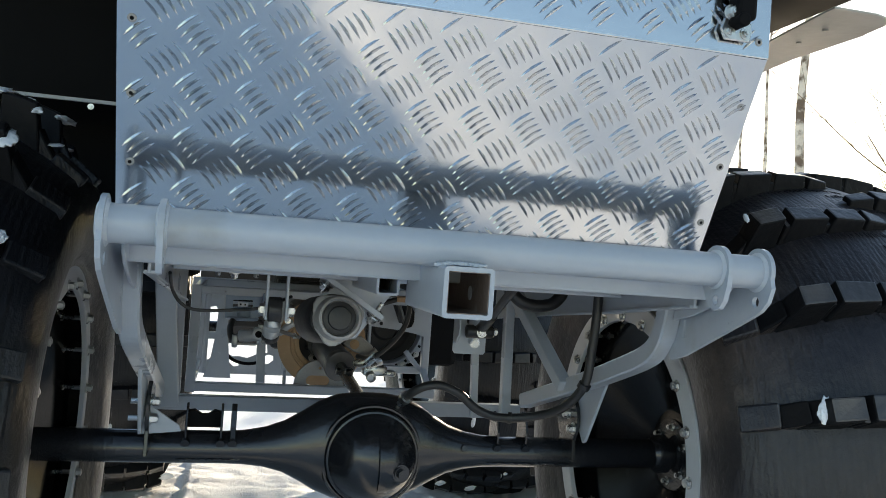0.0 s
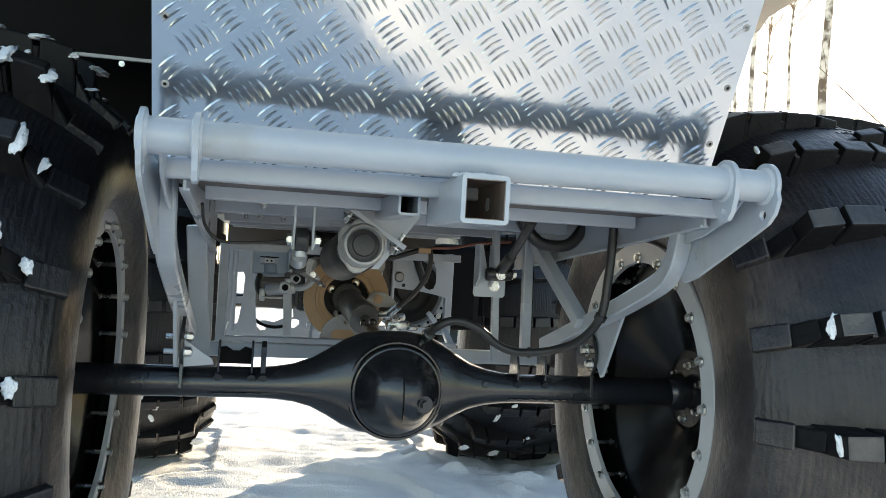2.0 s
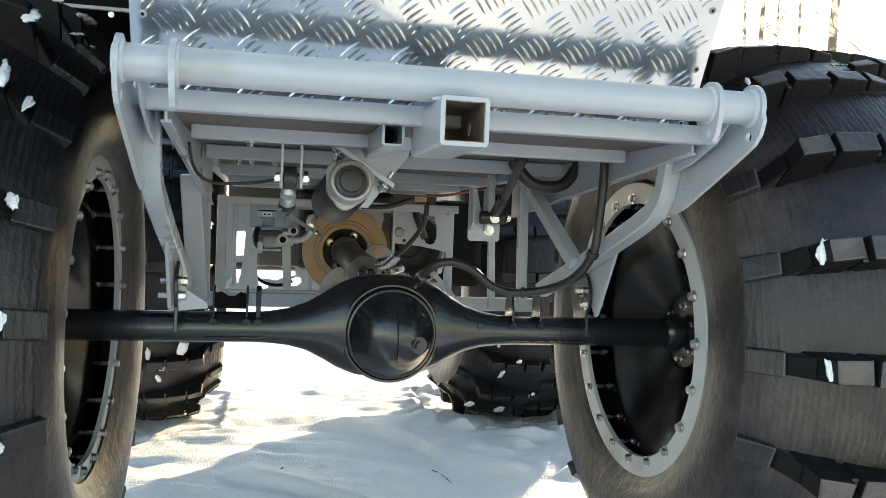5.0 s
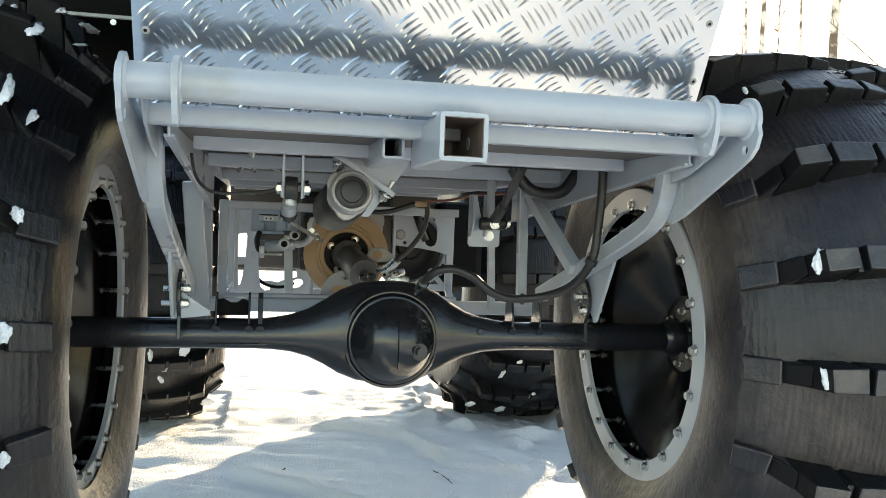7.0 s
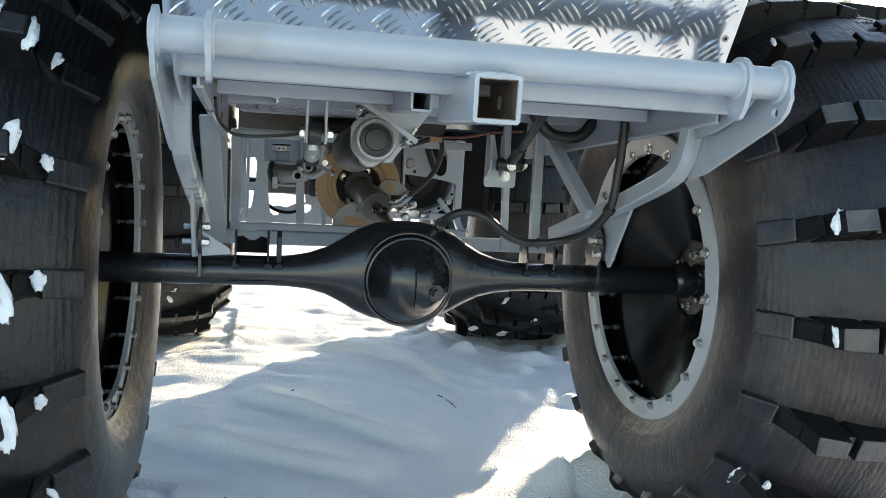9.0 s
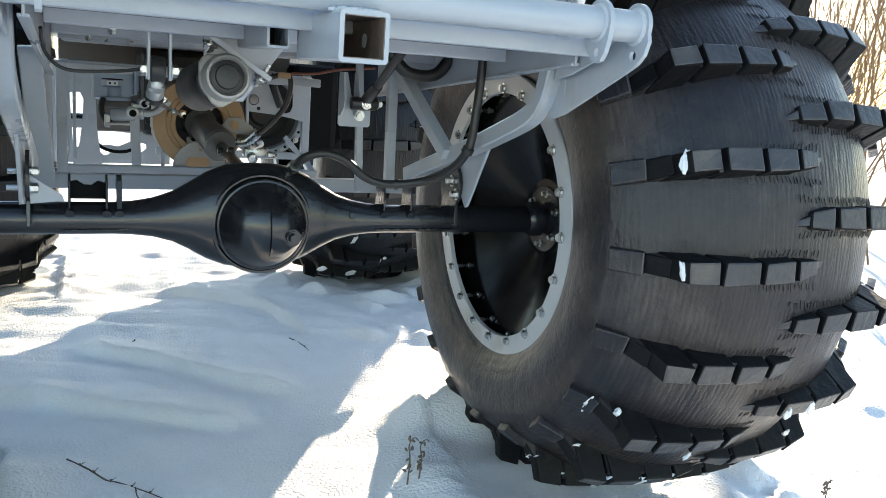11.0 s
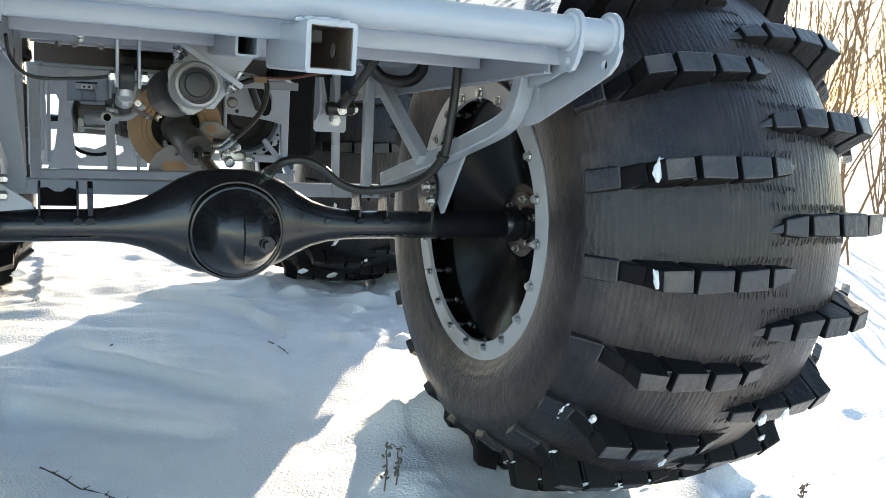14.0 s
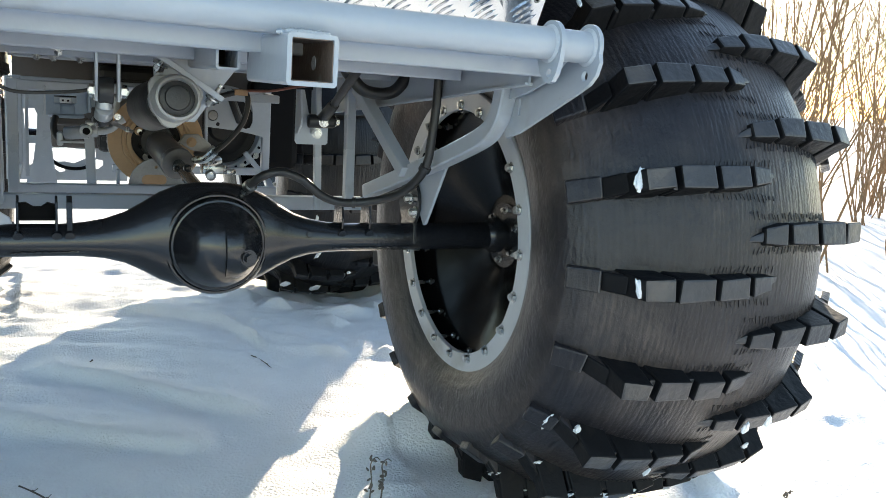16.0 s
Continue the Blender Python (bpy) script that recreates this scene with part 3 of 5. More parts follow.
for x in (-0.402, 0.388):
    d = part("towing_eye", cutout_plate(disc_outline(), [ring((BY - 0.006, 1.0455), 0.0075)], 0.008, yz(x - 0.004)), PAINT, ATV, "grey steel eye welded round the bumper tube")
    part("weld_bead", lathe(BM(), [(x - 0.008, BR - 0.001), (x - 0.005, BR + 0.0045), (x + 0.005, BR + 0.0045), (x + 0.008, BR - 0.001)], 40, Matrix.Translation((0, BY, BZ))), WELD, d)
for s, x in ((-1, -0.472), (1, 0.458)):
    top = [(BY + 0.0365 * math.cos(radians(a)), BZ + 0.0365 * math.sin(radians(a))) for a in range(20, 200, 8)]
    side = top + [(-0.743, 1.068), (-0.735, 1.047), (-0.719, 1.032), (-0.690, 1.018), (-0.590, 0.974), (-0.512, 0.940), (-0.470, 0.928), (-0.452, 0.955), (-0.468, 1.0), (-0.478, 1.062), (-0.62, 1.075), (-0.665, 1.092)]
    d = part("side_plate", cutout_plate(side, [ring((-0.706, 1.046), 0.0085), [(-0.513, 0.972), (-0.507, 0.972), (-0.507, 1.002), (-0.513, 1.002)]], 0.007, yz(x - 0.0035)), PAINT, ATV, "grey side plate tapering down from the bumper end")
    part("weld_bead", lathe(BM(), [(x - 0.008, BR - 0.001), (x - 0.004, BR + 0.005), (x + 0.004, BR + 0.005), (x + 0.008, BR - 0.001)], 40, Matrix.Translation((0, BY, BZ))), WELD, d)
    # bent corner tube from the cross beam down and forward to the axle
    q = 0.440 if s > 0 else -0.460
    run = smooth_path([(0, -0.490, 1.070), (0, -0.476, 1.000), (0, -0.458, 0.960), (0, -0.415, 0.927), (0, -0.300, 0.886), (0, -0.155, 0.840), (0, 0.030, 0.785), (0, 0.210, 0.732)], 4)
    bm = bent_bar(BM(), run, 0.036, 0.032, q)
    part("corner_tube", bm, PAINT, ATV, "bent grey square tube running down to the axle")

# weld seams
def seam(pts, r, seed, parent):
    """A hand-laid weld: overlapping drops along a line."""
    rng = random.Random(seed)
    line = smooth_path([Vector(p) for p in pts], 6)
    bm = BM()
    for a, b in zip(line, line[1:]):
        n = max(1, int((Vector(b) - Vector(a)).length / (r * 0.45)))
        for k in range(n):
            p = Vector(a).lerp(Vector(b), k / n) + Vector((rng.uniform(-1, 1), rng.uniform(-1, 1), rng.uniform(-1, 1))) * r * 0.25
            bmesh.ops.create_icosphere(bm, subdivisions=1, radius=r * rng.uniform(0.7, 1.25), matrix=Matrix.Translation(p) @ Matrix.Diagonal((1.3, 1.0, 0.8, 1)))
    return part("weld_seam", bm, WELD, parent, "", True)


for s in (-1, 1):
    x = s * 0.455
    seam([(x, -0.668, 1.092), (x, -0.64, 1.076), (x, -0.60, 1.072)], 0.004, 3 + s, ATV)
    seam([(x - s * 0.004, -0.500, 1.04), (x - s * 0.004, -0.487, 1.00), (x - s * 0.004, -0.47, 0.965), (x - s * 0.004, -0.445, 0.945)], 0.0038, 5 + s, ATV)
seam([(-0.046, -0.722, 1.0695), (-0.02, -0.724, 1.0715), (0.02, -0.723, 1.0705)], 0.0045, 9, ATV)

for s, x in ((-1, -0.452), (1, 0.438)):
    part("corner_web", prism(BM(), [(-0.690, 1.080), (-0.600, 1.074), (-0.520, 1.060), (-0.500, 1.000), (-0.560, 1.012), (-0.640, 1.040)], 0.005, yz(x), 0.001), PAINT, ATV, "grey web plate between bumper and cross beam")
# cross beam, rails and floor
part("cross_beam", beam(BM(), (-0.455, -0.605, 1.057), (0.442, -0.605, 1.057), 0.03, 0.03, bevel=0.004), PAINT, ATV, "grey square tube under the tread plate")
for x in (-0.425, 0.425):
    side = [(-0.588, 1.060), (0.46, 1.060), (0.46, 0.925), (0.24, 0.945), (-0.32, 0.997), (-0.588, 1.028)]
    rail = part("floor_rail", prism(BM(), side, 0.005, yz(x), 0.001), PAINT, ATV, "grey side rail under the floor, deeper towards the front")
    part("rail_lip", beam(BM(), (x, -0.585, 1.029), (x, 0.455, 0.9245), 0.016, 0.005, (0, 0, 1), 0.001), PAINT, rail)
    part("rear_rail", beam(BM(), (x, 0.465, 1.045), (x, 1.9, 1.045), 0.03, 0.035, bevel=0.003), PAINT, ATV, "grey side rail under the front floor")
for y, z in ((-0.34, 1.043), (0.025, 1.034), (0.60, 1.030), (1.1, 1.030), (1.5, 1.030)):
    part("floor_beam", beam(BM(), (-0.41, y, z), (0.41, y, z), 0.028, 0.030, bevel=0.003), PAINT, ATV, "grey cross member under the floor")
part("floor_panel", box(BM(), (0, 0.75, 1.056), (0.9, 2.6, 0.010)), FLOORM, ATV, "dark brown floor sheet seen from below")

# hitch receivers
part("hitch_receiver", square_tube(BM(), (-0.0125, 1.034), 0.069, 0.068, 0.0062, -0.765, -0.530), PAINT, ATV, "grey square hitch receiver, bare and scaled inside")
part("receiver_lining", square_tube(BM(), (-0.0125, 1.034), 0.0562, 0.0552, 0.001, -0.7635, -0.535), INSIDE, ATV)
part("receiver_end", box(BM(), (-0.0125, -0.55, 1.034), (0.050, 0.003, 0.049)), INSIDE, ATV)
# pale disc on the inner wall: daylight through the hole, put into the colour
part("pin_hole", rod(BM(), (0.0105, -0.69, 1.032), (0.0112, -0.69, 1.032), 0.010, n=16), WELD, ATV)
part("small_receiver", square_tube(BM(), (-0.080, 1.0345), 0.036, 0.040, 0.004, -0.552, -0.20), PAINT, ATV, "small open square tube beside the hitch")
part("receiver_end", box(BM(), (-0.080, -0.45, 1.0375), (0.030, 0.003, 0.028)), LINER, ATV)
part("gusset", prism(BM(), [(-0.159, 1.058), (0.0, 1.055), (-0.012, 1.020), (-0.052, 0.966), (-0.085, 0.919), (-0.10, 0.919), (-0.155, 0.990)], 0.006, xz(-0.285), 0.001), PAINT, ATV, "grey gusset plate holding the motor")

# tread plate of the body: a lower panel that leans in and an upright one above it
PLATE_L, PLATE_R = -0.477, 0.432
LOW0, LOW1 = Vector((0, -0.545, 1.058)), Vector((0, -0.728, 1.408))
V_LOW = (LOW1 - LOW0).normalized()
N_LOW = Vector((0, -V_LOW.z, V_LOW.y))


def sheet(name, base, v, n, height, label):
    h = height
    c = base + v * h / 2 + Vector(((PLATE_L + PLATE_R) / 2, 0, 0)) - n * 0.0015
    turn = Matrix((Vector((1, 0, 0)), v, Vector((1, 0, 0)).cross(v))).transposed()
    return part(name, box(BM(), c, (PLATE_R - PLATE_L, h, 0.003), turn), ALU, ATV, label)


def chequer(name, base, v, n, height, parent):
    """Raised bars in fives, turned a quarter from group to group, joined into one mesh."""
    bm = BM()
    for i in range(-16, 17):
        for j in range(-2, 22):
            c = Vector((0.012 + i * 0.0390, 0.018 + j * 0.0375))
            if (i + j) % 2:
                continue
            a, b, gap = (radians(42), radians(-47), 0.0106) if i % 2 == 0 else (radians(-49), radians(33), 0.0112)
            e, g = Vector((math.cos(a), math.sin(a))), Vector((math.cos(b), math.sin(b)))
            f = Vector((-e.y, e.x))
            for k in range(-2, 3):
                m = c + g * k * gap
                half = 0.0196 * random.uniform(0.95, 1.03)
                rows = []
                for u, wide, high in ((-1, 0, 0), (-0.62, 0.72, 0.8), (0, 1, 1), (0.62, 0.72, 0.8), (1, 0, 0)):
                    mid = m + e * half * u + f * 0.0016 * (1 - u * u)
                    rows.append([(mid + f * 0.0024 * wide, 0.0), (mid, 0.0044 * high), (mid - f * 0.0024 * wide, 0.0)])
                if any(not (PLATE_L + 0.002 < p.x < PLATE_R - 0.002 and 0.002 < p.y < height - 0.002) for r in rows for p, _ in r):
                    continue
                w = [[bm.verts.new(base + Vector((p.x, 0, 0)) + v * p.y + n * (z + 0.0002)) for p, z in (r if 0 < q < 4 else r[1:2])] for q, r in enumerate(rows)]
                a0, b0 = w[0][0], w[4][0]
                for q, z in ((0, 1), (1, 2)):
                    bm.faces.new((a0, w[1][q], w[1][z]))
                    bm.faces.new((b0, w[3][z], w[3][q]))
                    for k2 in (1, 2):
                        bm.faces.new((w[k2][q], w[k2 + 1][q], w[k2 + 1][z], w[k2][z]))
    bmesh.ops.recalc_face_normals(bm, faces=bm.faces[:])
    for fc in bm.faces:
        if fc.normal.dot(n) < 0:
            fc.normal_flip()
    return part(name, bm, ALUBAR, parent, "", kind="stuff")


hl = (LOW1 - LOW0).length
low = sheet("lower_panel", LOW0, V_LOW, N_LOW, hl, "aluminium chequer plate leaning in above the bumper, riveted")
chequer("raised_chequer", LOW0, V_LOW, N_LOW, hl, low)
UP, N_UP, UP0 = Vector((0, 0.02, 1)).normalized(), Vector((0, -1, 0.02)).normalized(), Vector((0, -0.730, 1.410))
high = sheet("upper_panel", UP0, UP, N_UP, 0.75, "upright aluminium chequer plate above a fold")
chequer("raised_chequer", UP0, UP, N_UP, 0.75, high)
part("fold_edge", rod(BM(), (PLATE_L, -0.7275, 1.409), (PLATE_R, -0.7275, 1.409), 0.0028, n=10), ALU, high)


def rivet(parent, base, v, n, x, h):
    p = base + v * h + Vector((x, 0, 0))
    bm = lathe(BM(), [(0, 0.0060), (0.0013, 0.0055), (0.0019, 0.0034), (0.0013, 0.0026)], 16, Matrix.Translation(p) @ n.to_track_quat("X", "Z").to_matrix().to_4x4())
    r = part("rivet", bm, CAST, parent)
    part("rivet_hole", lathe(BM(), [(0.0011, 0.0028), (0.0012, 0.0)], 12, Matrix.Translation(p) @ n.to_track_quat("X", "Z").to_matrix().to_4x4()), LINER, r)


for h in (0.04, 0.135, 0.232, 0.33):
    rivet(low, LOW0, V_LOW, N_LOW, PLATE_L + 0.018, h)
    rivet(low, LOW0, V_LOW, N_LOW, PLATE_R - 0.016, h - 0.012)
for h in (0.02, 0.11, 0.25, 0.4):
    rivet(high, UP0, UP, N_UP, PLATE_R - 0.018, h)
    rivet(high, UP0, UP, N_UP, PLATE_L + 0.018, h)
bm = box(BM(), (0.372, -0.748, 1.50), (0.032, 0.030, 0.10), bevel=0.006)
rod(bm, (0.365, -0.735, 1.448), (0.365, -0.768, 1.448), 0.010, n=20, bevel=0.002)
lat = part("door_hinge", bm, LINER, ATV, "black hinge bolted to the upper panel")
part("hinge_plate", prism(BM(), [(0.345, 1.44), (0.352, 1.425), (0.392, 1.425), (0.396, 1.44), (0.39, 1.455), (0.35, 1.455)], 0.006, xz(-0.737), 0.001), ZINC, lat, "bare steel hinge plate")
for x in (0.358, 0.384):
    part("hinge_bolt", hexbolt(BM(), (x, -0.740, 1.436), (0, -1, 0), 0.006, 0.004), ZINC, lat)
part("hinge_bolt", hexbolt(BM(), (0.356, -0.745, 1.462), (0, -1, 0), 0.008, 0.008), ZINC, lat)

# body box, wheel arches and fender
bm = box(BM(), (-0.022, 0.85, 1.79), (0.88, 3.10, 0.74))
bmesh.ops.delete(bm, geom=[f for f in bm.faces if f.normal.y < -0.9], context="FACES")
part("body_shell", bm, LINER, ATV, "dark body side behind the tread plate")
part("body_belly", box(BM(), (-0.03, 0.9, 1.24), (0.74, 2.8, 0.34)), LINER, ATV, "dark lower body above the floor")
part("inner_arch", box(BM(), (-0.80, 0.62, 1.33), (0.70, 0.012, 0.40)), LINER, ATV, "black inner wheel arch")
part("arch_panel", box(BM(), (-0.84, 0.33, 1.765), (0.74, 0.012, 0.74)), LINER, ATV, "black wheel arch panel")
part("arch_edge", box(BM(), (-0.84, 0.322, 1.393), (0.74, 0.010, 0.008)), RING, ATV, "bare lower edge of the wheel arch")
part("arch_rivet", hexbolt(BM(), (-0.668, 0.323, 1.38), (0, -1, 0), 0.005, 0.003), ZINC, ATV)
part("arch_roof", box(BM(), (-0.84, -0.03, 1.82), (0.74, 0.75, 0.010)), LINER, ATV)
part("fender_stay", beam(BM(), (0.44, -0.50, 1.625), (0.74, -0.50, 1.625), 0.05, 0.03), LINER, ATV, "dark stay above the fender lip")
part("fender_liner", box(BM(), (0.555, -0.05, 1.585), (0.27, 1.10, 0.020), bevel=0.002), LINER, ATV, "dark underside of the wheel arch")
flat = Matrix.Translation((0, 0, 1.55))
bm = prism(BM(), [(0.69, 0.50), (0.90, 0.50), (0.857, -0.042), (0.812, -0.144), (0.800, -0.206), (0.789, -0.306), (0.789, -0.42), (0.786, -0.505), (0.778, -0.565), (0.758, -0.595), (0.726, -0.606),
                  (0.638, -0.606), (0.642, -0.564), (0.676, -0.342), (0.69, -0.20)], 0.004, flat, 0.001)
box(bm, (0.789, -0.40, 1.555), (0.003, 0.20, 0.012))
for k in range(5):
    rod(bm, (0.705 + 0.012 * (k % 2), -0.50 + 0.09 * k, 1.549), (0.705 + 0.012 * (k % 2), -0.50 + 0.09 * k, 1.545), 0.005, n=10)
part("fender_corner", bm, DULL, ATV, "dusty bare aluminium fender lip over the rear tyre")

# suspension brackets on the axle
for s in (1, -1):
    x = s * 0.452
    b = part("suspension_bracket", prism(BM(), [(-0.215, 0.850), (-0.085, 0.818), (-0.060, 0.79), (-0.058, 0.76), (-0.075, 0.735), (-0.112, 0.698), (-0.122, 0.702)], 0.007, yz(x + s * 0.010), 0.001), PAINT, ATV, "grey bracket plate reaching down to the axle")
    ear = part("axle_ear", prism(BM(), [(-0.045 + 0.058 * math.cos(radians(a)), 0.742 + 0.058 * math.sin(radians(a))) for a in range(-50, 231, 20)] + [(-0.09, 0.65), (0.0, 0.65)], 0.008, yz(x), 0.001), BLACK, ATV,
               "black ear welded on the axle tube")
    for y, z in ((-0.085, 0.724), (-0.055, 0.752)):
        part("bolt", hexbolt(BM(), (x - s * 0.004, y, z), (-s, 0, 0), 0.0095, 0.012, True, 0.04), ZINC, ear)
part("axle_gusset", prism(BM(), [(-0.468, 0.750), (-0.454, 0.752), (-0.392, 0.710), (-0.388, 0.698), (-0.468, 0.690)], 0.006, xz(-0.075), 0.001), PAINT, ATV, "small grey gusset plate on the axle")
part("axle_saddle", prism(BM(), [(-0.380, 0.690), (-0.380, 0.724), (-0.366, 0.726), (-0.352, 0.717), (-0.338, 0.717), (-0.326, 0.726), (-0.312, 0.722), (-0.312, 0.690)], 0.020, xz(0.012), 0.001), LINER, ATV, "black saddle welded on the axle")
for x in (-0.380, -0.310, -0.286, 0.291, 0.358):
    bm = prism(BM(), [(-0.030, 0.655), (-0.036, 0.70), (-0.026, 0.732), (0.0, 0.742), (0.026, 0.732), (0.030, 0.66)], 0.011 if x == -0.286 else 0.005, yz(x), 0.001)
    rod(bm, (x, -0.028, 0.668), (x, -0.036, 0.664), 0.009, n=16)
    part("axle_clip", bm, BLACK, ATV, "small black clip welded on the axle")

# lower cross member, posts and braces
part("lower_beam", beam(BM(), (-0.475, 0.35, 0.679), (0.475, 0.35, 0.679), 0.03, 0.036, bevel=0.003), PAINT, ATV, "grey lower cross member")
part("post", beam(BM(), (0.312, 0.24, 0.68), (0.298, 0.24, 1.03), 0.018, 0.020, (0, 1, 0)), PAINT, ATV, "upright grey square tube")
part("post", beam(BM(), (0.382, 0.20, 0.70), (0.374, 0.20, 1.03), 0.024, 0.026, (0, 1, 0)), PAINT, ATV, "upright grey square tube")
part("post", beam(BM(), (-0.438, 0.42, 0.69), (-0.442, 0.42, 0.95), 0.040, 0.030, (0, 1, 0)), PAINT, ATV, "upright grey square tube")
part("brace", beam(BM(), (0.386, 0.18, 1.00), (0.423, -0.075, 0.815), 0.030, 0.030, (1, 0, 0)), PAINT, ATV, "slanting grey square tube")
part("brace", beam(BM(), (-0.458, 0.20, 0.99), (-0.434, 0.24, 0.69), 0.046, 0.030, (0, 1, 0)), PAINT, ATV, "slanting grey square tube")

# engine cradle
for y, right in ((0.68, 0.0), (1.20, 0.402)):
    for x in (-0.405, right) if right else (-0.405,):
        part("cradle_post", beam(BM(), (x, y, 0.649), (x, y, 0.957), 0.028, 0.028, (0, 1, 0)), PAINT, ATV, "grey cradle post")
    part("cradle_rail", beam(BM(), (-0.12 if right else -0.415, y, 0.665), (right + 0.010 if right else 0.313, y, 0.665), 0.026, 0.026), PAINT, ATV, "grey cradle rail")
    part("cradle_rail", beam(BM(), (-0.415, y, 0.943), (right + 0.010 if right else 0.313, y, 0.943), 0.026, 0.024), PAINT, ATV, "grey cradle rail")
for x, far in ((-0.405, -0.405), (0.303, 0.395)):
    for z in (0.665, 0.943):
        part("cradle_rail", beam(BM(), (x, 0.695, z), (far, 1.185, z), 0.022, 0.020), PAINT, ATV, "grey cradle rail")
part("cradle_post", beam(BM(), (-0.140, 0.69, 0.675), (-0.140, 0.69, 0.72), 0.010, 0.012, (0, 1, 0)), PAINT, ATV, "grey cradle post")
part("cradle_post", beam(BM(), (-0.204, 0.80, 0.655), (-0.212, 0.80, 0.84), 0.027, 0.012, (0, 1, 0)), PAINT, ATV, "grey cradle post")
part("post_lip", box(BM(), (-0.374, 0.90, 0.805), (0.010, 0.012, 0.27), bevel=0.001), PAINT, ATV, "folded inner lip of the cradle post")
part("mount_plate", cutout_plate([(-0.384, 0.612), (-0.290, 0.612), (-0.300, 0.68), (-0.307, 0.744), (-0.311, 0.866), (-0.346, 0.866), (-0.348, 0.830), (-0.352, 0.759), (-0.361, 0.690), (-0.372, 0.645)],
                                 [ring((-0.333, 0.703), 0.0055)], 0.006, xz(1.20)), PAINT, ATV, "curved grey mounting plate")


part("perforated_plate", cutout_plate([(0.178, 0.955), (0.392, 0.955), (0.392, 0.790), (0.350, 0.802), (0.290, 0.812), (0.178, 0.822)],
                                      [[(0.248, 0.938), (0.300, 0.942), (0.336, 0.925), (0.347, 0.890), (0.348, 0.845), (0.340, 0.825), (0.324, 0.819), (0.308, 0.826), (0.290, 0.855), (0.268, 0.900)], ring((0.208, 0.862), 0.019), ring((0.226, 0.832), 0.007)], 0.005, xz(1.18)), PAINT, ATV, "grey plate with slotted cut-outs beside the gearbox")
part("flank_plate", box(BM(), (0.140, 1.20, 0.865), (0.072, 0.008, 0.18), bevel=0.002), FLOORM, ATV, "dark grey flank plate of the gearbox")
part("plate_rib", box(BM(), (0.183, 1.165, 0.850), (0.010, 0.022, 0.19), bevel=0.002), PAINT, ATV, "upright folded edge of the plate")
part("cover_boss", rod(BM(), (0.208, 1.20, 0.862), (0.208, 1.17, 0.862), 0.0165, n=24, bevel=0.003), CAST, ATV, "", True)
part("corrugated_hose", hose(BM(), [(0.262, 1.16, 0.948), (0.270, 1.15, 0.915), (0.284, 1.15, 0.880), (0.300, 1.16, 0.845)], 0.014, 12), HOSE, ATV, "black corrugated hose behind the brake line")

# gearbox, brake disc and propeller shaft
to_back = back
def turned(profile, at, n=48):
    """A turned piece whose axis looks to the rear of the vehicle."""
    return lathe(BM(), profile, n, Matrix.Translation(at) @ to_back)


disc = part("brake_disc", turned([(-0.016, 0.070), (0.012, 0.071), (0.014, 0.074), (0.014, 0.083), (0.010, 0.085), (0.010, 0.088), (0.013, 0.090), (0.012, 0.096), (0.004, 0.098), (0.004, 0.131), (0.002, 0.134), (-0.010, 0.134), (-0.012, 0.131), (-0.012, 0.07)], (-0.030, 0.75, 0.800)), RUST, ATV,
            "tan primed transmission brake disc", True)
flange = part("shaft_flange", turned([(-0.03, 0.0695), (-0.006, 0.069), (-0.004, 0.062), (0.004, 0.050), (0.034, 0.046), (0.036, 0.0)], (-0.030, 0.75, 0.800)), DARK, ATV, "black shaft flange inside the disc", True)
for k in range(4):
    a = radians(90 * k + 62)
    p = Vector((-0.030 + 0.055 * math.cos(a), 0.752, 0.800 + 0.055 * math.sin(a)))
    nut = part("flange_bolt", hexbolt(BM(), p - Vector((0, 0.006, 0)), (0, -1, 0), 0.0075, 0.010, False, 0.008), ZINC if k < 2 else CAST, flange)
    part("washer", rod(BM(), p, p - Vector((0, 0.006, 0)), 0.0125, n=20, bevel=0.001), RUST if k < 2 else CAST, nut)
for k in range(8):
    a = radians(45 * k + 20)
    part("clamp_screw", rod(BM(), (-0.030 + 0.050 * math.cos(a), 0.735, 0.800 + 0.050 * math.sin(a)), (-0.030 + 0.050 * math.cos(a), 0.718, 0.800 + 0.050 * math.sin(a)), 0.006, n=6), LINER, flange)
bm = rod(BM(), (-0.026, 0.74, 0.795), (0.008, 0.585, 0.752), 0.041, 0.044, 32, 0.004)
rod(bm, (0.005, 0.60, 0.756), (0.0095, 0.578, 0.750), 0.046, n=32, bevel=0.003)
shaft = part("propeller_shaft", bm, STEEL, ATV, "short black propeller shaft down to the axle", True)
bm = rod(BM(), (0.010, 0.575, 0.749), (0.028, 0.16, 0.70), 0.016, n=16)
box(bm, (0.013, 0.53, 0.744), (0.05, 0.035, 0.022), bevel=0.006)
box(bm, (0.016, 0.47, 0.737), (0.022, 0.035, 0.05), bevel=0.006)
part("universal_joint", bm, BLACK, shaft, "dark universal joint")
bm = prism(BM(), [(0.028, 0.80), (0.045, 0.825), (0.085, 0.827), (0.120, 0.80), (0.135, 0.775), (0.115, 0.745), (0.09, 0.752), (0.088, 0.772), (0.062, 0.780)], 0.012, xz(0.72), 0.003)
rod(bm, (0.062, 0.71, 0.804), (0.062, 0.695, 0.804), 0.013, n=20, bevel=0.002)
hose(bm, [(0.075, 0.70, 0.755), (0.10, 0.69, 0.765), (0.13, 0.69, 0.79)], 0.011, 10)
cal = part("brake_caliper", bm, CAST, ATV, "cast brake caliper beside the disc")
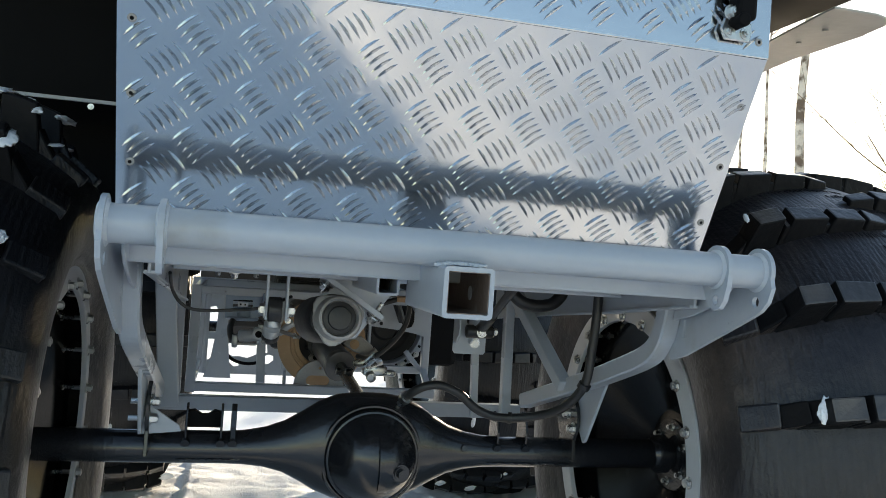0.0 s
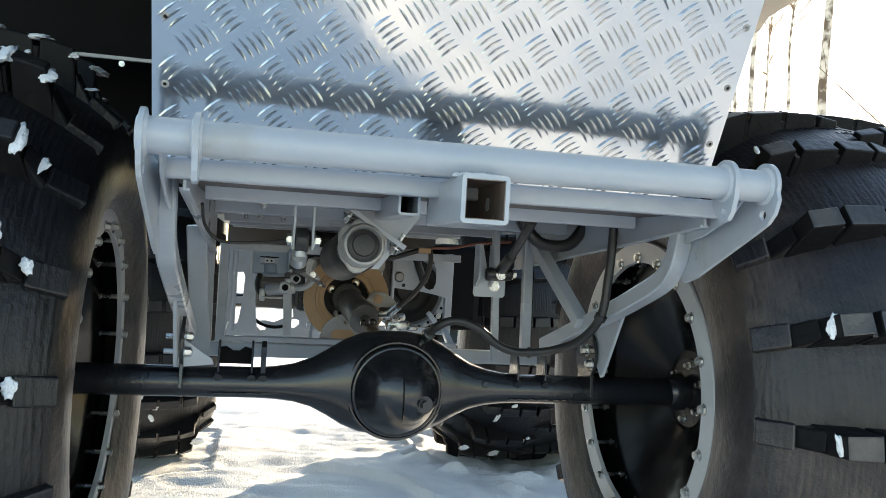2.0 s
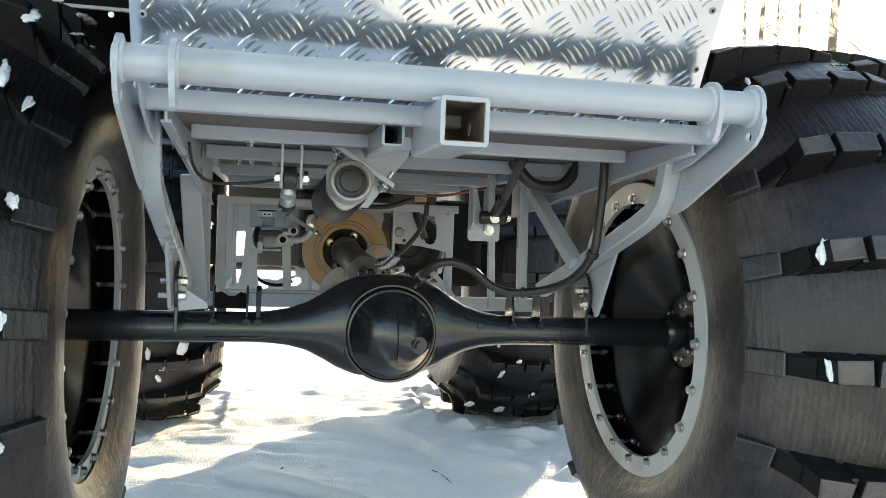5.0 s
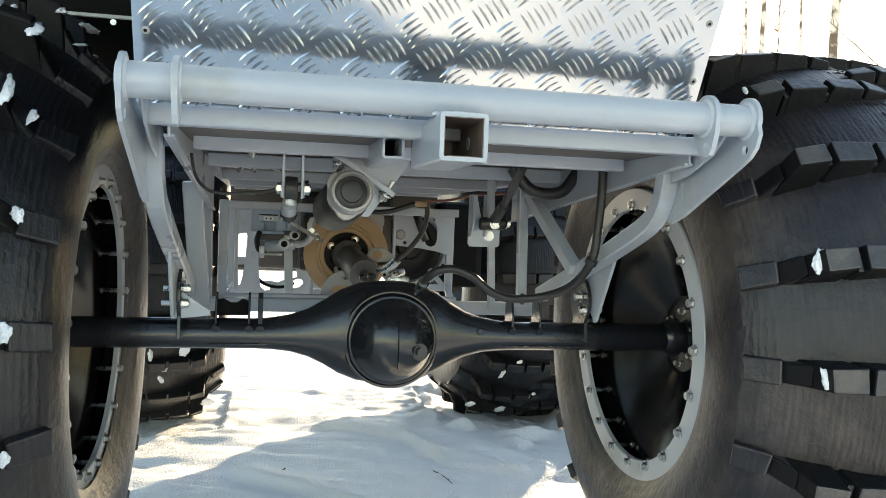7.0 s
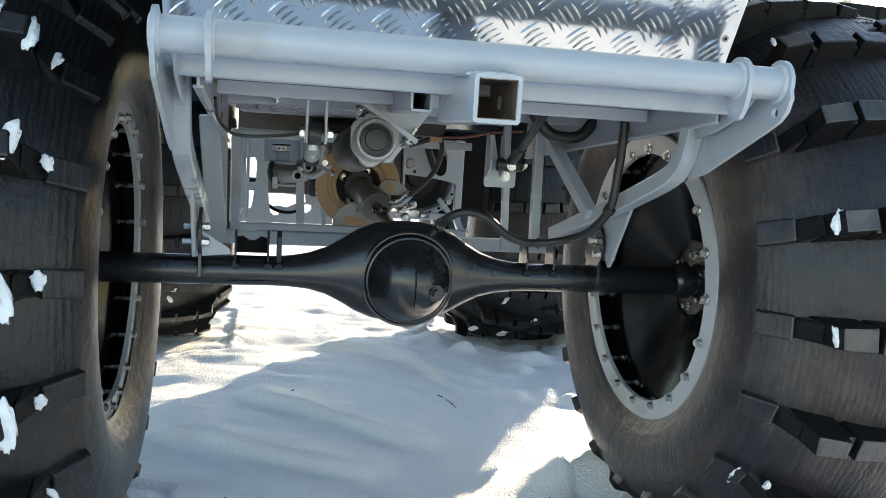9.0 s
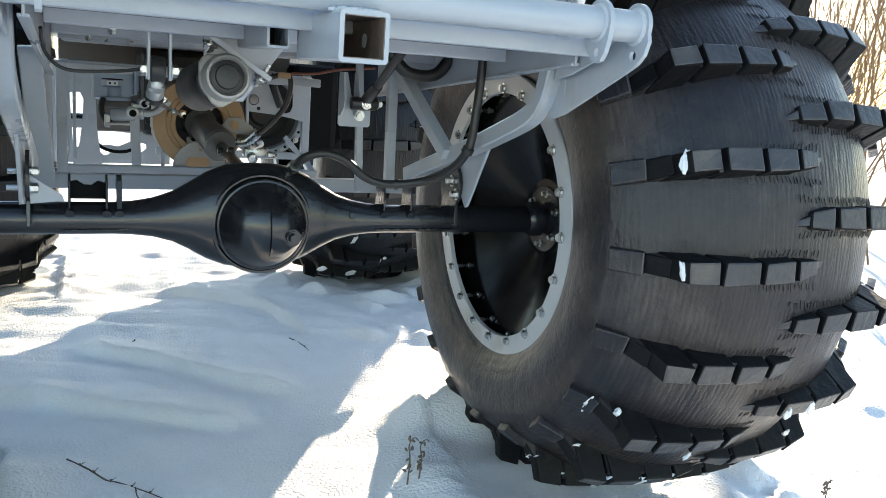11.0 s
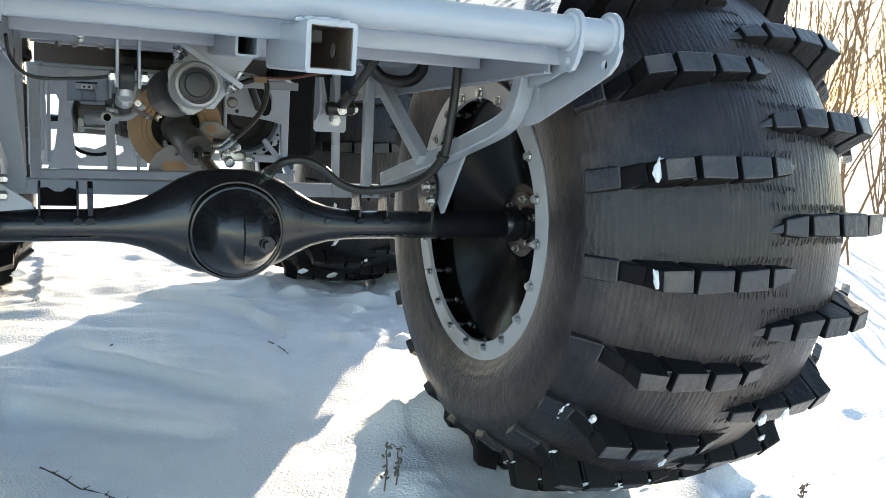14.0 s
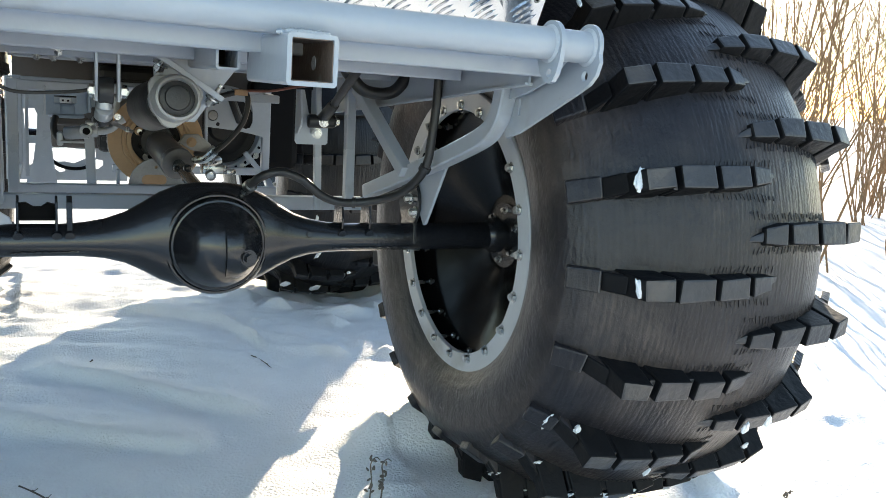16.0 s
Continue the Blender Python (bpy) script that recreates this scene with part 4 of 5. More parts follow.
part("caliper_pin", hexbolt(BM(), (0.062, 0.695, 0.804), (0, -1, 0), 0.010, 0.006), RUST, cal)
bm = cutout_plate([(-0.105 + 0.075, 0.665)] + [(-0.030 + 0.082 * math.cos(radians(a)), 0.672 + 0.082 * math.sin(radians(a))) for a in range(-5, 186, 14)], [slot((-0.06, 0.690), (-0.022, 0.690), 0.016), ring((-0.036, 0.728), 0.005)], 0.010, xz(0.70))
part("brake_bracket", bm, CAST, ATV, "half-round cast bracket under the disc")
BELL = Vector((0.258, 1.24, 0.812))
bell = part("bell_housing", turned([(-0.20, 0.136), (-0.02, 0.142), (-0.02, 0.154), (0.004, 0.156), (0.006, 0.153), (0.006, 0.132), (0.0, 0.129), (-0.03, 0.126)], BELL), PAINT, ATV, "round grey housing with a slotted rim", True)
for k in range(24):
    a = radians(15 * k + 4)
    long = 0.020 if k % 3 == 0 else 0.009
    part("rim_slot", box(BM(), (BELL.x + 0.143 * math.cos(a), BELL.y - 0.0055, BELL.z + 0.143 * math.sin(a)), (0.010, 0.004, long), Matrix.Rotation(-a, 3, "Y"), 0.001), LINER, bell)
part("clutch_cover", turned([(-0.03, 0.128), (-0.04, 0.098), (-0.028, 0.070), (-0.030, 0.050), (-0.018, 0.040), (-0.016, 0.0)], BELL), DARK, bell, "dark clutch cover deep in the housing", True)
for a in (-38, -62, -95):
    d = Vector((math.cos(radians(a)), 0, math.sin(radians(a))))
    part("rim_bolt", hexbolt(BM(), BELL + 0.150 * d + Vector((0, -0.008, 0)), (0, -1, 0), 0.0075, 0.006), ZINC, bell)
part("cradle_brace", beam(BM(), (0.325, 1.19, 0.735), (0.395, 1.19, 0.655), 0.018, 0.014, (0, 1, 0)), PAINT, ATV, "short slanting grey brace")
bm = box(BM(), (0.135, 0.74, 0.722), (0.075, 0.05, 0.030), bevel=0.006)
box(bm, (0.176, 0.745, 0.714), (0.050, 0.04, 0.016), bevel=0.004)
rod(bm, (0.108, 0.70, 0.742), (0.150, 0.72, 0.752), 0.013, n=16, bevel=0.003)
rod(bm, (0.120, 0.72, 0.710), (0.120, 0.69, 0.704), 0.015, n=16, bevel=0.003)
part("slave_cylinder", bm, ZINC, ATV, "bare metal cylinder and bracket under the housing", True)
bm = box(BM(), (-0.02, 1.02, 0.81), (0.23, 0.42, 0.22), bevel=0.03)
rod(bm, (0.05, 0.80, 0.91), (0.05, 1.3, 0.91), 0.045, n=24)
rod(bm, (-0.08, 0.82, 0.76), (-0.08, 1.3, 0.76), 0.055, n=24)
part("gearbox", bm, CAST, ATV, "grey cast gearbox in the cradle", True)
bm = box(BM(), (0.02, 1.55, 0.86), (0.36, 0.55, 0.30), bevel=0.02)
for k in range(5):
    box(bm, (0.02, 1.26, 0.76 + 0.05 * k), (0.34, 0.02, 0.012), bevel=0.003)
part("engine_block", bm, HOSE, ATV, "dark engine block ahead of the gearbox")
part("front_axle", rod(BM(), (-0.66, 2.40, 0.668), (0.75, 2.40, 0.668), 0.034, n=24), BLACK, ATV, "black front axle tube", True)
bm = bmesh.new()
bmesh.ops.create_uvsphere(bm, u_segments=24, v_segments=14, radius=0.12, matrix=Matrix.Translation((0.1, 2.40, 0.668)) @ Matrix.Diagonal((1, 0.7, 1, 1)))
part("front_differential", bm, BLACK, ATV, "black front differential", True)

# pump and valve group on the cradle
pump = part("pump", cutout_plate([(-0.328, 0.940), (-0.214, 0.942), (-0.208, 0.890), (-0.213, 0.876), (-0.236, 0.868), (-0.324, 0.864)], [[(-0.303, 0.917), (-0.246, 0.920), (-0.246, 0.900), (-0.262, 0.894), (-0.303, 0.893)]], 0.008, xz(0.70)), BLUE, ATV,
            "blue-grey pump bracket with a white plug")
part("bracket_arm", box(BM(), (-0.216, 0.680, 0.910), (0.010, 0.045, 0.066), bevel=0.003), BLUE, pump)
part("bracket_edge", box(BM(), (-0.3265, 0.66, 0.905), (0.006, 0.07, 0.076), bevel=0.001), PAINT, pump)
part("pump_shell", rod(BM(), (-0.270, 0.72, 0.866), (-0.270, 0.72, 0.896), 0.034, n=28, bevel=0.005), BLUE, pump, "", True)
part("pump_base", rod(BM(), (-0.272, 0.715, 0.858), (-0.272, 0.715, 0.868), 0.046, n=28, bevel=0.002), BLUE, pump, "", True)
plug = part("plug", box(BM(), (-0.274, 0.700, 0.905), (0.030, 0.018, 0.014), bevel=0.002), CLUMP, pump, "pale plug with two pins")
for x in (-0.281, -0.268):
    part("pin_hole", box(BM(), (x, 0.6905, 0.905), (0.005, 0.002, 0.005)), LINER, plug)
part("plug_rail", box(BM(), (-0.275, 0.698, 0.916), (0.056, 0.010, 0.004), bevel=0.001), LINER, pump)
part("pump_body", box(BM(), (-0.262, 0.76, 0.846), (0.10, 0.06, 0.022), bevel=0.006), FLOORM, pump, "brown dusty pump body")
bm = rod(BM(), (-0.280, 0.60, 0.822), (-0.222, 0.585, 0.829), 0.0175, 0.0165, 20, 0.004)
rod(bm, (-0.229, 0.615, 0.833), (-0.228, 0.565, 0.833), 0.0165, n=24, bevel=0.002)
rod(bm, (-0.200, 0.630, 0.859), (-0.198, 0.570, 0.859), 0.0135, n=20, bevel=0.002)
rod(bm, (-0.214, 0.60, 0.831), (-0.198, 0.598, 0.832), 0.0165, n=20, bevel=0.002)
box(bm, (-0.214, 0.61, 0.848), (0.030, 0.03, 0.020), bevel=0.004)
box(bm, (-0.291, 0.605, 0.808), (0.016, 0.03, 0.036), bevel=0.004)
box(bm, (-0.262, 0.60, 0.801), (0.060, 0.025, 0.006), bevel=0.002)
valve = part("valve_body", bm, ALLOY, ATV, "bare metal valve body with open ports", True)
part("elbow_pipe", hose(BM(), [(-0.200, 0.598, 0.832), (-0.182, 0.595, 0.833), (-0.163, 0.59, 0.842), (-0.148, 0.585, 0.858), (-0.132, 0.585, 0.868)], 0.0098, 14), ALLOY, valve, "bent bare metal pipe", True)
part("pump_hose", hose(BM(), [(-0.300, 0.64, 0.862), (-0.306, 0.62, 0.84), (-0.300, 0.61, 0.815), (-0.285, 0.60, 0.806)], 0.009, 12), HOSE, valve, "", True)
part("valve_port", rod(BM(), (-0.228, 0.566, 0.833), (-0.228, 0.5625, 0.833), 0.0095, n=16), LINER, valve)
part("valve_port", rod(BM(), (-0.198, 0.571, 0.859), (-0.198, 0.5675, 0.859), 0.0085, n=16), LINER, valve)
part("valve_screw", hexbolt(BM(), (-0.150, 0.575, 0.874), (0, -1, 0), 0.006, 0.006), ZINC, valve)
part("pump_belt", hose(BM(), [(-0.315, 1.40, 0.675), (-0.285, 1.40, 0.650), (-0.245, 1.40, 0.638), (-0.205, 1.40, 0.640), (-0.17, 1.40, 0.655)], 0.006), LINER, ATV, "thin black strap behind the pump")

# motor hung from the gusset
mdir = Vector((-0.014, 0.79, -0.075)).normalized()
mrot = Matrix.Translation((-0.129, -0.393, 0.964)) @ (-mdir).to_track_quat("X", "Z").to_matrix().to_4x4()
motor = part("motor", lathe(BM(), [(-0.085, 0.0), (-0.085, 0.037), (-0.075, 0.039), (-0.055, 0.0395), (-0.012, 0.040), (-0.008, 0.0385), (0.0, 0.036), (0.002, 0.032), (-0.010, 0.029), (-0.010, 0.0)], 40, mrot), CAST, ATV, "small motor with cast housing", True)
part("end_cap", lathe(BM(), [(-0.011, 0.029), (-0.007, 0.0285), (-0.005, 0.021), (-0.001, 0.0195), (0.0, 0.012), (0.0, 0.0)], 32, mrot), HOSE, motor, "dark rubber end cap", True)
part("motor_can", lathe(BM(), [(-0.34, 0.0), (-0.34, 0.040), (-0.32, 0.048), (-0.24, 0.047), (-0.16, 0.046), (-0.10, 0.045), (-0.087, 0.040), (-0.086, 0.0)], 32, mrot), DARK, motor, "black motor can", True)
part("motor_flange", prism(BM(), [(0.041 * (1 + 0.22 * max(0, math.cos(3 * radians(k) + 0.6))) * math.cos(radians(k)), 0.041 * (1 + 0.22 * max(0, math.cos(3 * radians(k) + 0.6))) * math.sin(radians(k))) for k in range(0, 360, 12)], 0.012, mrot @ Matrix.Translation((-0.045, 0, 0)) @ Matrix.Rotation(radians(90), 4, "Y"), 0.002), CAST, motor, "cast flange with three lugs")
strap = part("clamp_bar", beam(BM(), (-0.154, -0.315, 1.034), (-0.041, -0.315, 0.962), 0.010, 0.005, (0, 1, 0), 0.001), PAINT, motor, "flat clamp bar with two bolts")
for p, q in (((-0.153, -0.30, 1.003), (-0.136, -0.31, 1.040)), ((-0.065, -0.30, 0.950), (-0.043, -0.31, 0.989))):
    bm = rod(BM(), p, q, 0.0045, n=10)
    d = (Vector(q) - Vector(p)).normalized()
    rod(bm, Vector(p) + d * 0.004, Vector(p) + d * 0.012, 0.010, n=6)
    rod(bm, Vector(p) + d * 0.014, Vector(p) + d * 0.017, 0.014, n=16)
    part("clamp_bolt", bm, ZINC, motor)

# shackle with a rubber bush
for x in (-0.250, -0.215):
    part("shackle_strap", box(BM(), (x, -0.310, 1.006), (0.005, 0.022, 0.115), bevel=0.001), PAINT, ATV, "flat strap hanging from the cross member")
bush = part("rubber_bush", rod(BM(), (-0.247, -0.310, 0.966), (-0.223, -0.310, 0.966), 0.023, n=24, bevel=0.003), HOSE, ATV, "black rubber bush between two straps", True)
part("bush_bolt", hexbolt(BM(), (-0.2125, -0.310, 0.966), (1, 0, 0), 0.011, 0.009), ZINC, bush)
part("bush_bolt", hexbolt(BM(), (-0.2525, -0.310, 0.966), (-1, 0, 0), 0.011, 0.007), ZINC, bush)
bm = rod(BM(), (-0.237, -0.310, 0.952), (-0.237, -0.308, 0.936), 0.0115, 0.0145, 24, 0.001)
rod(bm, (-0.237, -0.308, 0.937), (-0.238, -0.285, 0.920), 0.0148, n=24, bevel=0.002)
sleeve = part("damper_sleeve", bm, ALLOY, ATV, "metal damper sleeve under the bush", True)
bm = rod(BM(), (-0.238, -0.288, 0.922), (-0.238, -0.280, 0.912), 0.0158, n=24, bevel=0.003)
rod(bm, (-0.238, -0.280, 0.913), (-0.238, -0.277, 0.907), 0.0130, 0.008, 24, 0.001)
part("sleeve_boot", bm, HOSE, sleeve, "black rubber boot", True)
part("sleeve_bolt", hexbolt(BM(), (-0.2490, -0.296, 0.908), (-0.3, -1, 0), 0.0036, 0.005, False), STEEL, sleeve)
link = part("linkage_rod", beam(BM(), (-0.228, 0.05, 0.902), (-0.133, 0.35, 0.852), 0.009, 0.006, (0, 1, 0), 0.001), STEEL, ATV, "thin flat linkage rod")
part("linkage_bolt", hexbolt(BM(), (-0.150, 0.29, 0.861), (0, -1, 0.3), 0.005, 0.005), ZINC, link)

# damper with its folded bracket
brk = part("damper_bracket", cutout_plate([(0.209, 0.985), (0.228, 0.985), (0.240, 0.93), (0.262, 0.925), (0.272, 0.90), (0.289, 0.90), (0.289, 0.862), (0.284, 0.857), (0.214, 0.857), (0.209, 0.864)], [ring((0.262, 0.882), 0.006)], 0.005, xz(0.11)), PAINT, ATV, "folded grey damper bracket")
for x in (0.212, 0.248):
    part("cheek", prism(BM(), [(0.108, 0.985), (0.108, 0.885), (0.094, 0.882), (0.066, 0.905), (0.060, 0.925), (0.080, 0.985)], 0.005, yz(x), 0.001), PAINT, brk)
part("bracket_bolt", hexbolt(BM(), (0.262, 0.054, 0.914), (0, -1, 0), 0.0085, 0.008), ZINC, brk)
part("bracket_bolt", hexbolt(BM(), (0.262, 0.106, 0.884), (0, -1, 0), 0.009, 0.007), ZINC, brk)
part("damper_eye", rod(BM(), (0.228, 0.070, 0.914), (0.292, 0.066, 0.916), 0.016, n=24, bevel=0.004), HOSE, ATV, "black damper eye on its bolt", True)
part("eye_bolt", hexbolt(BM(), (0.292, 0.066, 0.916), (1, 0, 0), 0.009, 0.008), ZINC, ATV)
bm = rod(BM(), (0.262, 0.062, 0.922), (0.262, -0.02, 0.960), 0.0135, 0.0125, 24, 0.003)
rod(bm, (0.262, -0.02, 0.960), (0.238, -0.235, 1.036), 0.0095, n=24, bevel=0.002)
part("damper", bm, HOSE, ATV, "black damper reaching up to the floor", True)


# hoses and cables
pipe = part("breather_hose", hose(BM(), [(0.065, -0.02, 0.755), (0.072, -0.075, 0.786), (0.096, -0.10, 0.807), (0.131, -0.10, 0.811), (0.174, -0.10, 0.795), (0.212, -0.10, 0.765), (0.250, -0.10, 0.750), (0.285, -0.12, 0.750),
                                          (0.335, -0.15, 0.762), (0.371, -0.20, 0.790), (0.392, -0.25, 0.845), (0.399, -0.26, 0.92), (0.404, -0.26, 1.00), (0.404, -0.26, 1.06)], 0.0094, 14), HOSE, ATV, "thick black hose looping over the axle", True)
part("hose_clip", rod(BM(), (0.067, -0.050, 0.772), (0.070, -0.064, 0.779), 0.014, n=20), ZINC, pipe)
part("hose_nipple", rod(BM(), (0.058, 0.0, 0.742), (0.066, -0.042, 0.766), 0.008, n=12), ZINC, pipe)
part("cable_tie", rod(BM(), (0.390, -0.247, 0.838), (0.393, -0.252, 0.848), 0.013, n=16), HOSE, pipe)
part("cable_tie", rod(BM(), (0.281, -0.118, 0.750), (0.288, -0.121, 0.750), 0.0125, n=16), HOSE, pipe)
part("fuel_hose", hose(BM(), [(0.27, -0.05, 1.045), (0.285, -0.05, 1.025), (0.324, -0.05, 0.993), (0.386, -0.05, 0.994), (0.42, -0.05, 1.03), (0.435, -0.05, 1.06)], 0.014, 14), HOSE, ATV, "short thick black hose under the floor", True)
part("brake_hose", hose(BM(), [(-0.02, 0.42, 0.935), (0.05, 0.40, 0.938), (0.128, 0.40, 0.962), (0.158, 0.40, 0.955), (0.152, 0.40, 0.895), (0.12, 0.42, 0.84), (0.075, 0.45, 0.795), (0.06, 0.6, 0.78)], 0.0072), HOSE, ATV, "black brake hose with bare fittings", True)
part("hose_fitting", hose(BM(), [(0.082, 0.43, 0.803), (0.060, 0.46, 0.778), (0.045, 0.52, 0.77)], 0.011, 10), ZINC, ATV)
part("hose_fitting", box(BM(), (0.140, 0.40, 0.963), (0.035, 0.02, 0.016), bevel=0.003), RUST, ATV)
part("battery_cable", hose(BM(), [(0.14, 0.32, 0.970), (0.20, 0.31, 0.974), (0.27, 0.30, 0.990), (0.36, 0.30, 1.0)], 0.0036, 8), RED, ATV, "thin red cable under the floor", True)
part("wiring", hose(BM(), [(-0.415, -0.32, 1.02), (-0.414, -0.25, 0.989), (-0.398, -0.25, 0.965), (-0.370, -0.25, 0.954), (-0.307, -0.25, 0.957), (-0.256, -0.27, 0.966), (-0.20, -0.2, 0.985)], 0.0032, 8), HOSE, ATV, "thin black cable sagging under the floor", True)
for x, y, z in ((-0.308, -0.34, 1.028), (-0.341, 0.02, 1.019), (-0.311, 0.02, 1.019), (-0.262, 0.02, 1.019)):
    part("floor_bolt", hexbolt(BM(), (x, y, z), (0, 0, -1), 0.0065, 0.007, True), ZINC, ATV)

# back plate of the cradle with its openings, and the bulkhead ahead of the floor
HOLES = [[(-0.392, 0.838), (-0.358, 0.842), (-0.340, 0.80), (-0.340, 0.748), (-0.388, 0.745)],
         [(-0.386, 0.718), (-0.345, 0.720), (-0.345, 0.66), (-0.382, 0.638)],
         [(-0.315, 0.704), (-0.260, 0.707), (-0.190, 0.702), (-0.190, 0.672), (-0.214, 0.660), (-0.232, 0.652), (-0.262, 0.658), (-0.285, 0.656), (-0.315, 0.672)],
         [(-0.302, 0.648), (-0.280, 0.646), (-0.262, 0.636), (-0.262, 0.622), (-0.280, 0.618), (-0.300, 0.636)],
         [(-0.180, 0.708), (-0.161, 0.706), (-0.158, 0.675), (-0.180, 0.668)],
         [(-0.180, 0.655), (-0.155, 0.668), (-0.136, 0.664), (-0.134, 0.648), (-0.150, 0.634), (-0.180, 0.630)],
         [(-0.244, 0.846), (-0.225, 0.853), (-0.207, 0.850), (-0.208, 0.831), (-0.224, 0.829)]]
part("back_plate", cutout_plate([(-0.45, 0.590), (-0.05, 0.590), (-0.05, 0.95), (-0.45, 0.95)], HOLES, 0.004, xz(1.45)), PAINT, ATV, "grey back plate with cut openings")
part("sump", box(BM(), (-0.205, 1.40, 0.785), (0.205, 0.03, 0.145), bevel=0.010), FLOORM, ATV, "dusty brown sump behind the pump")
part("bulkhead", box(BM(), (0, 1.62, 0.99), (0.86, 0.02, 0.14)), FLOORM, ATV, "dark bulkhead under the floor")
# added box, no known part: its near-black colour darkens the gap by the wheel
part("dark_filler", box(BM(), (0.52, 1.62, 0.82), (0.20, 0.20, 0.36), bevel=0.03), LINER, ATV, "near-black box added to darken the gap beside the engine")
# ---- snow caught in the treads ----
def clump(size, seed):
    """A torn lump of packed snow."""
    bm = BM()
    bmesh.ops.create_icosphere(bm, subdivisions=3, radius=1.0)
    for v in bm.verts:
        k = 1 + 0.42 * noise.noise(v.co * 1.6 + Vector((seed * 3.1, 0, 0))) + 0.40 * noise.noise(v.co * 3.6 + Vector((0, seed * 1.7, 0)))
        v.co = Vector((v.co.x * size[0], v.co.y * size[1], v.co.z * size[2])) * k
    return bm


CLUMPS = []
for k in range(5):
    bm = clump((0.011 + 0.004 * (k % 3), 0.008, 0.031), k)
    cm = bpy.data.meshes.new("snow_clump")
    bm.to_mesh(cm)
    bm.free()
    cm.materials.append(CLUMP)
    cm.shade_smooth()
    CLUMPS.append(cm)


def caught(w, lug_at, a, x, r, size, n):
    """A lump of snow in the tread at the angle a up from the tyre's rear, for a wheel of this side."""
    o = new("snow_clump", CLUMPS[n % 5])
    o.parent = w
    o.matrix_basis = pose(0, 0, 0, -a) @ pose(x, -r, 0, 0, 20 * (n % 3) - 20, 0) @ Matrix.Diagonal((*size, 1))


rng = random.Random(4)
n = 0
for k in range(-3, 6):
    base = 174.0 - 18 * k
    for x, r, big in ((-0.284, 0.652, 1.4), (-0.221, 0.680, 1.3), (-0.1315, 0.692, 1.25), (-0.047, 0.692, 1.0), (-0.312, 0.590, 0.6)):
        if rng.random() < (0.95 if big > 0.9 else 0.6):
            caught(W_RL, 0, base + rng.uniform(-0.8, 0.8), x + rng.uniform(-0.008, 0.008), r, (big * rng.uniform(0.7, 1.25), big * 0.6, big * rng.uniform(0.65, 0.95)), n)
            n += 1
for k in range(12):
    caught(W_RL, 0, 174.0 - 18 * (rng.randint(2, 8) / 2) + rng.uniform(-4, 4), rng.uniform(-0.31, 0.10), rng.uniform(0.655, 0.675), (rng.uniform(0.25, 0.5), 0.5, rng.uniform(0.2, 0.4)), n)
    n += 1
for k, x, r, big in ((-2, -0.330, 0.56, 0.8), (-3, -0.221, 0.672, 0.7), (-3, -0.1315, 0.684, 0.8), (-3, -0.047, 0.686, 0.8), (1, -0.286, 0.650, 0.7), (1, 0.0, 0.66, 0.6), (-4, -0.29, 0.60, 0.7), (-4, -0.1315, 0.686, 0.7), (0, -0.286, 0.650, 0.7),
                     (-2, 0.05, 0.66, 0.6), (3, -0.30, 0.66, 0.5)):
    caught(W_RR, 0, 1.0 + 18 * k - (1.8 if x == 0.0 else 0), x, r, (big, 0.7 * big, big), n)
    n += 1
for k in range(20):
    side = rng.choice((0, 0, 0.5))
    x = rng.choice((-0.286, -0.221, -0.1315, -0.047)) * (1 if side == 0 else -1)
    a = 1.0 + 18 * (rng.randint(-4, -2) + side) + rng.uniform(-2, 2)
    caught(W_RR, 0, a, x, tyre_r(x) + rng.uniform(0.03, 0.045), (rng.uniform(0.3, 0.7), 0.5, rng.uniform(0.3, 0.7)), n)
    n += 1
for w, top in ((W_FL, 180), (W_FR, 0)):
    for k in range(9):
        caught(w, 0, top + rng.uniform(-60, -20) * (1 if top == 0 else -1), rng.uniform(-0.33, 0.1), rng.uniform(0.64, 0.69), (rng.uniform(0.6, 1.5), 0.8, rng.uniform(0.6, 1.2)), n)
        n += 1

# ---- plants ----
def stems(bm, root, height, lean, r, rng, depth=2, n=5):
    """A thin stem that forks."""
    p, d = Vector(root), Vector(lean).normalized()
    pts = [p.copy()]
    steps = 7
    for i in range(steps):
        d = (d + Vector((rng.uniform(-0.12, 0.12), rng.uniform(-0.12, 0.12), 0.03))).normalized()
        p = p + d * height / steps
        pts.append(p.copy())
        if depth and i > 0 and rng.random() < 0.75:
            side = (d + Vector((rng.uniform(-0.9, 0.9), rng.uniform(-0.9, 0.9), rng.uniform(-0.1, 0.4)))).normalized()
            stems(bm, p, height * rng.uniform(0.25, 0.5), side, r * 0.5, rng, depth - 1, n)
    hose(bm, pts, r, n, 1, r * 0.35, False)


def shrub(x, y, high, seed):
    rng = random.Random(seed)
    z = snow_height(x, y) - 0.03
    bm = BM()
    for k in range(rng.randint(5, 8)):
        stems(bm, (rng.uniform(-0.2, 0.2), rng.uniform(-0.2, 0.2), 0), high * rng.uniform(0.6, 1.0), (rng.uniform(-0.3, 0.3), rng.uniform(-0.3, 0.3), 1), rng.uniform(0.007, 0.013), rng)
    ob = part("shrub", bm, TWIG, None)
    ob.location = (x, y, z)
    tagged(ob, "bare brown willow shrub standing in snow", "shrub", "shrubs beside the field")


rng = random.Random(11)
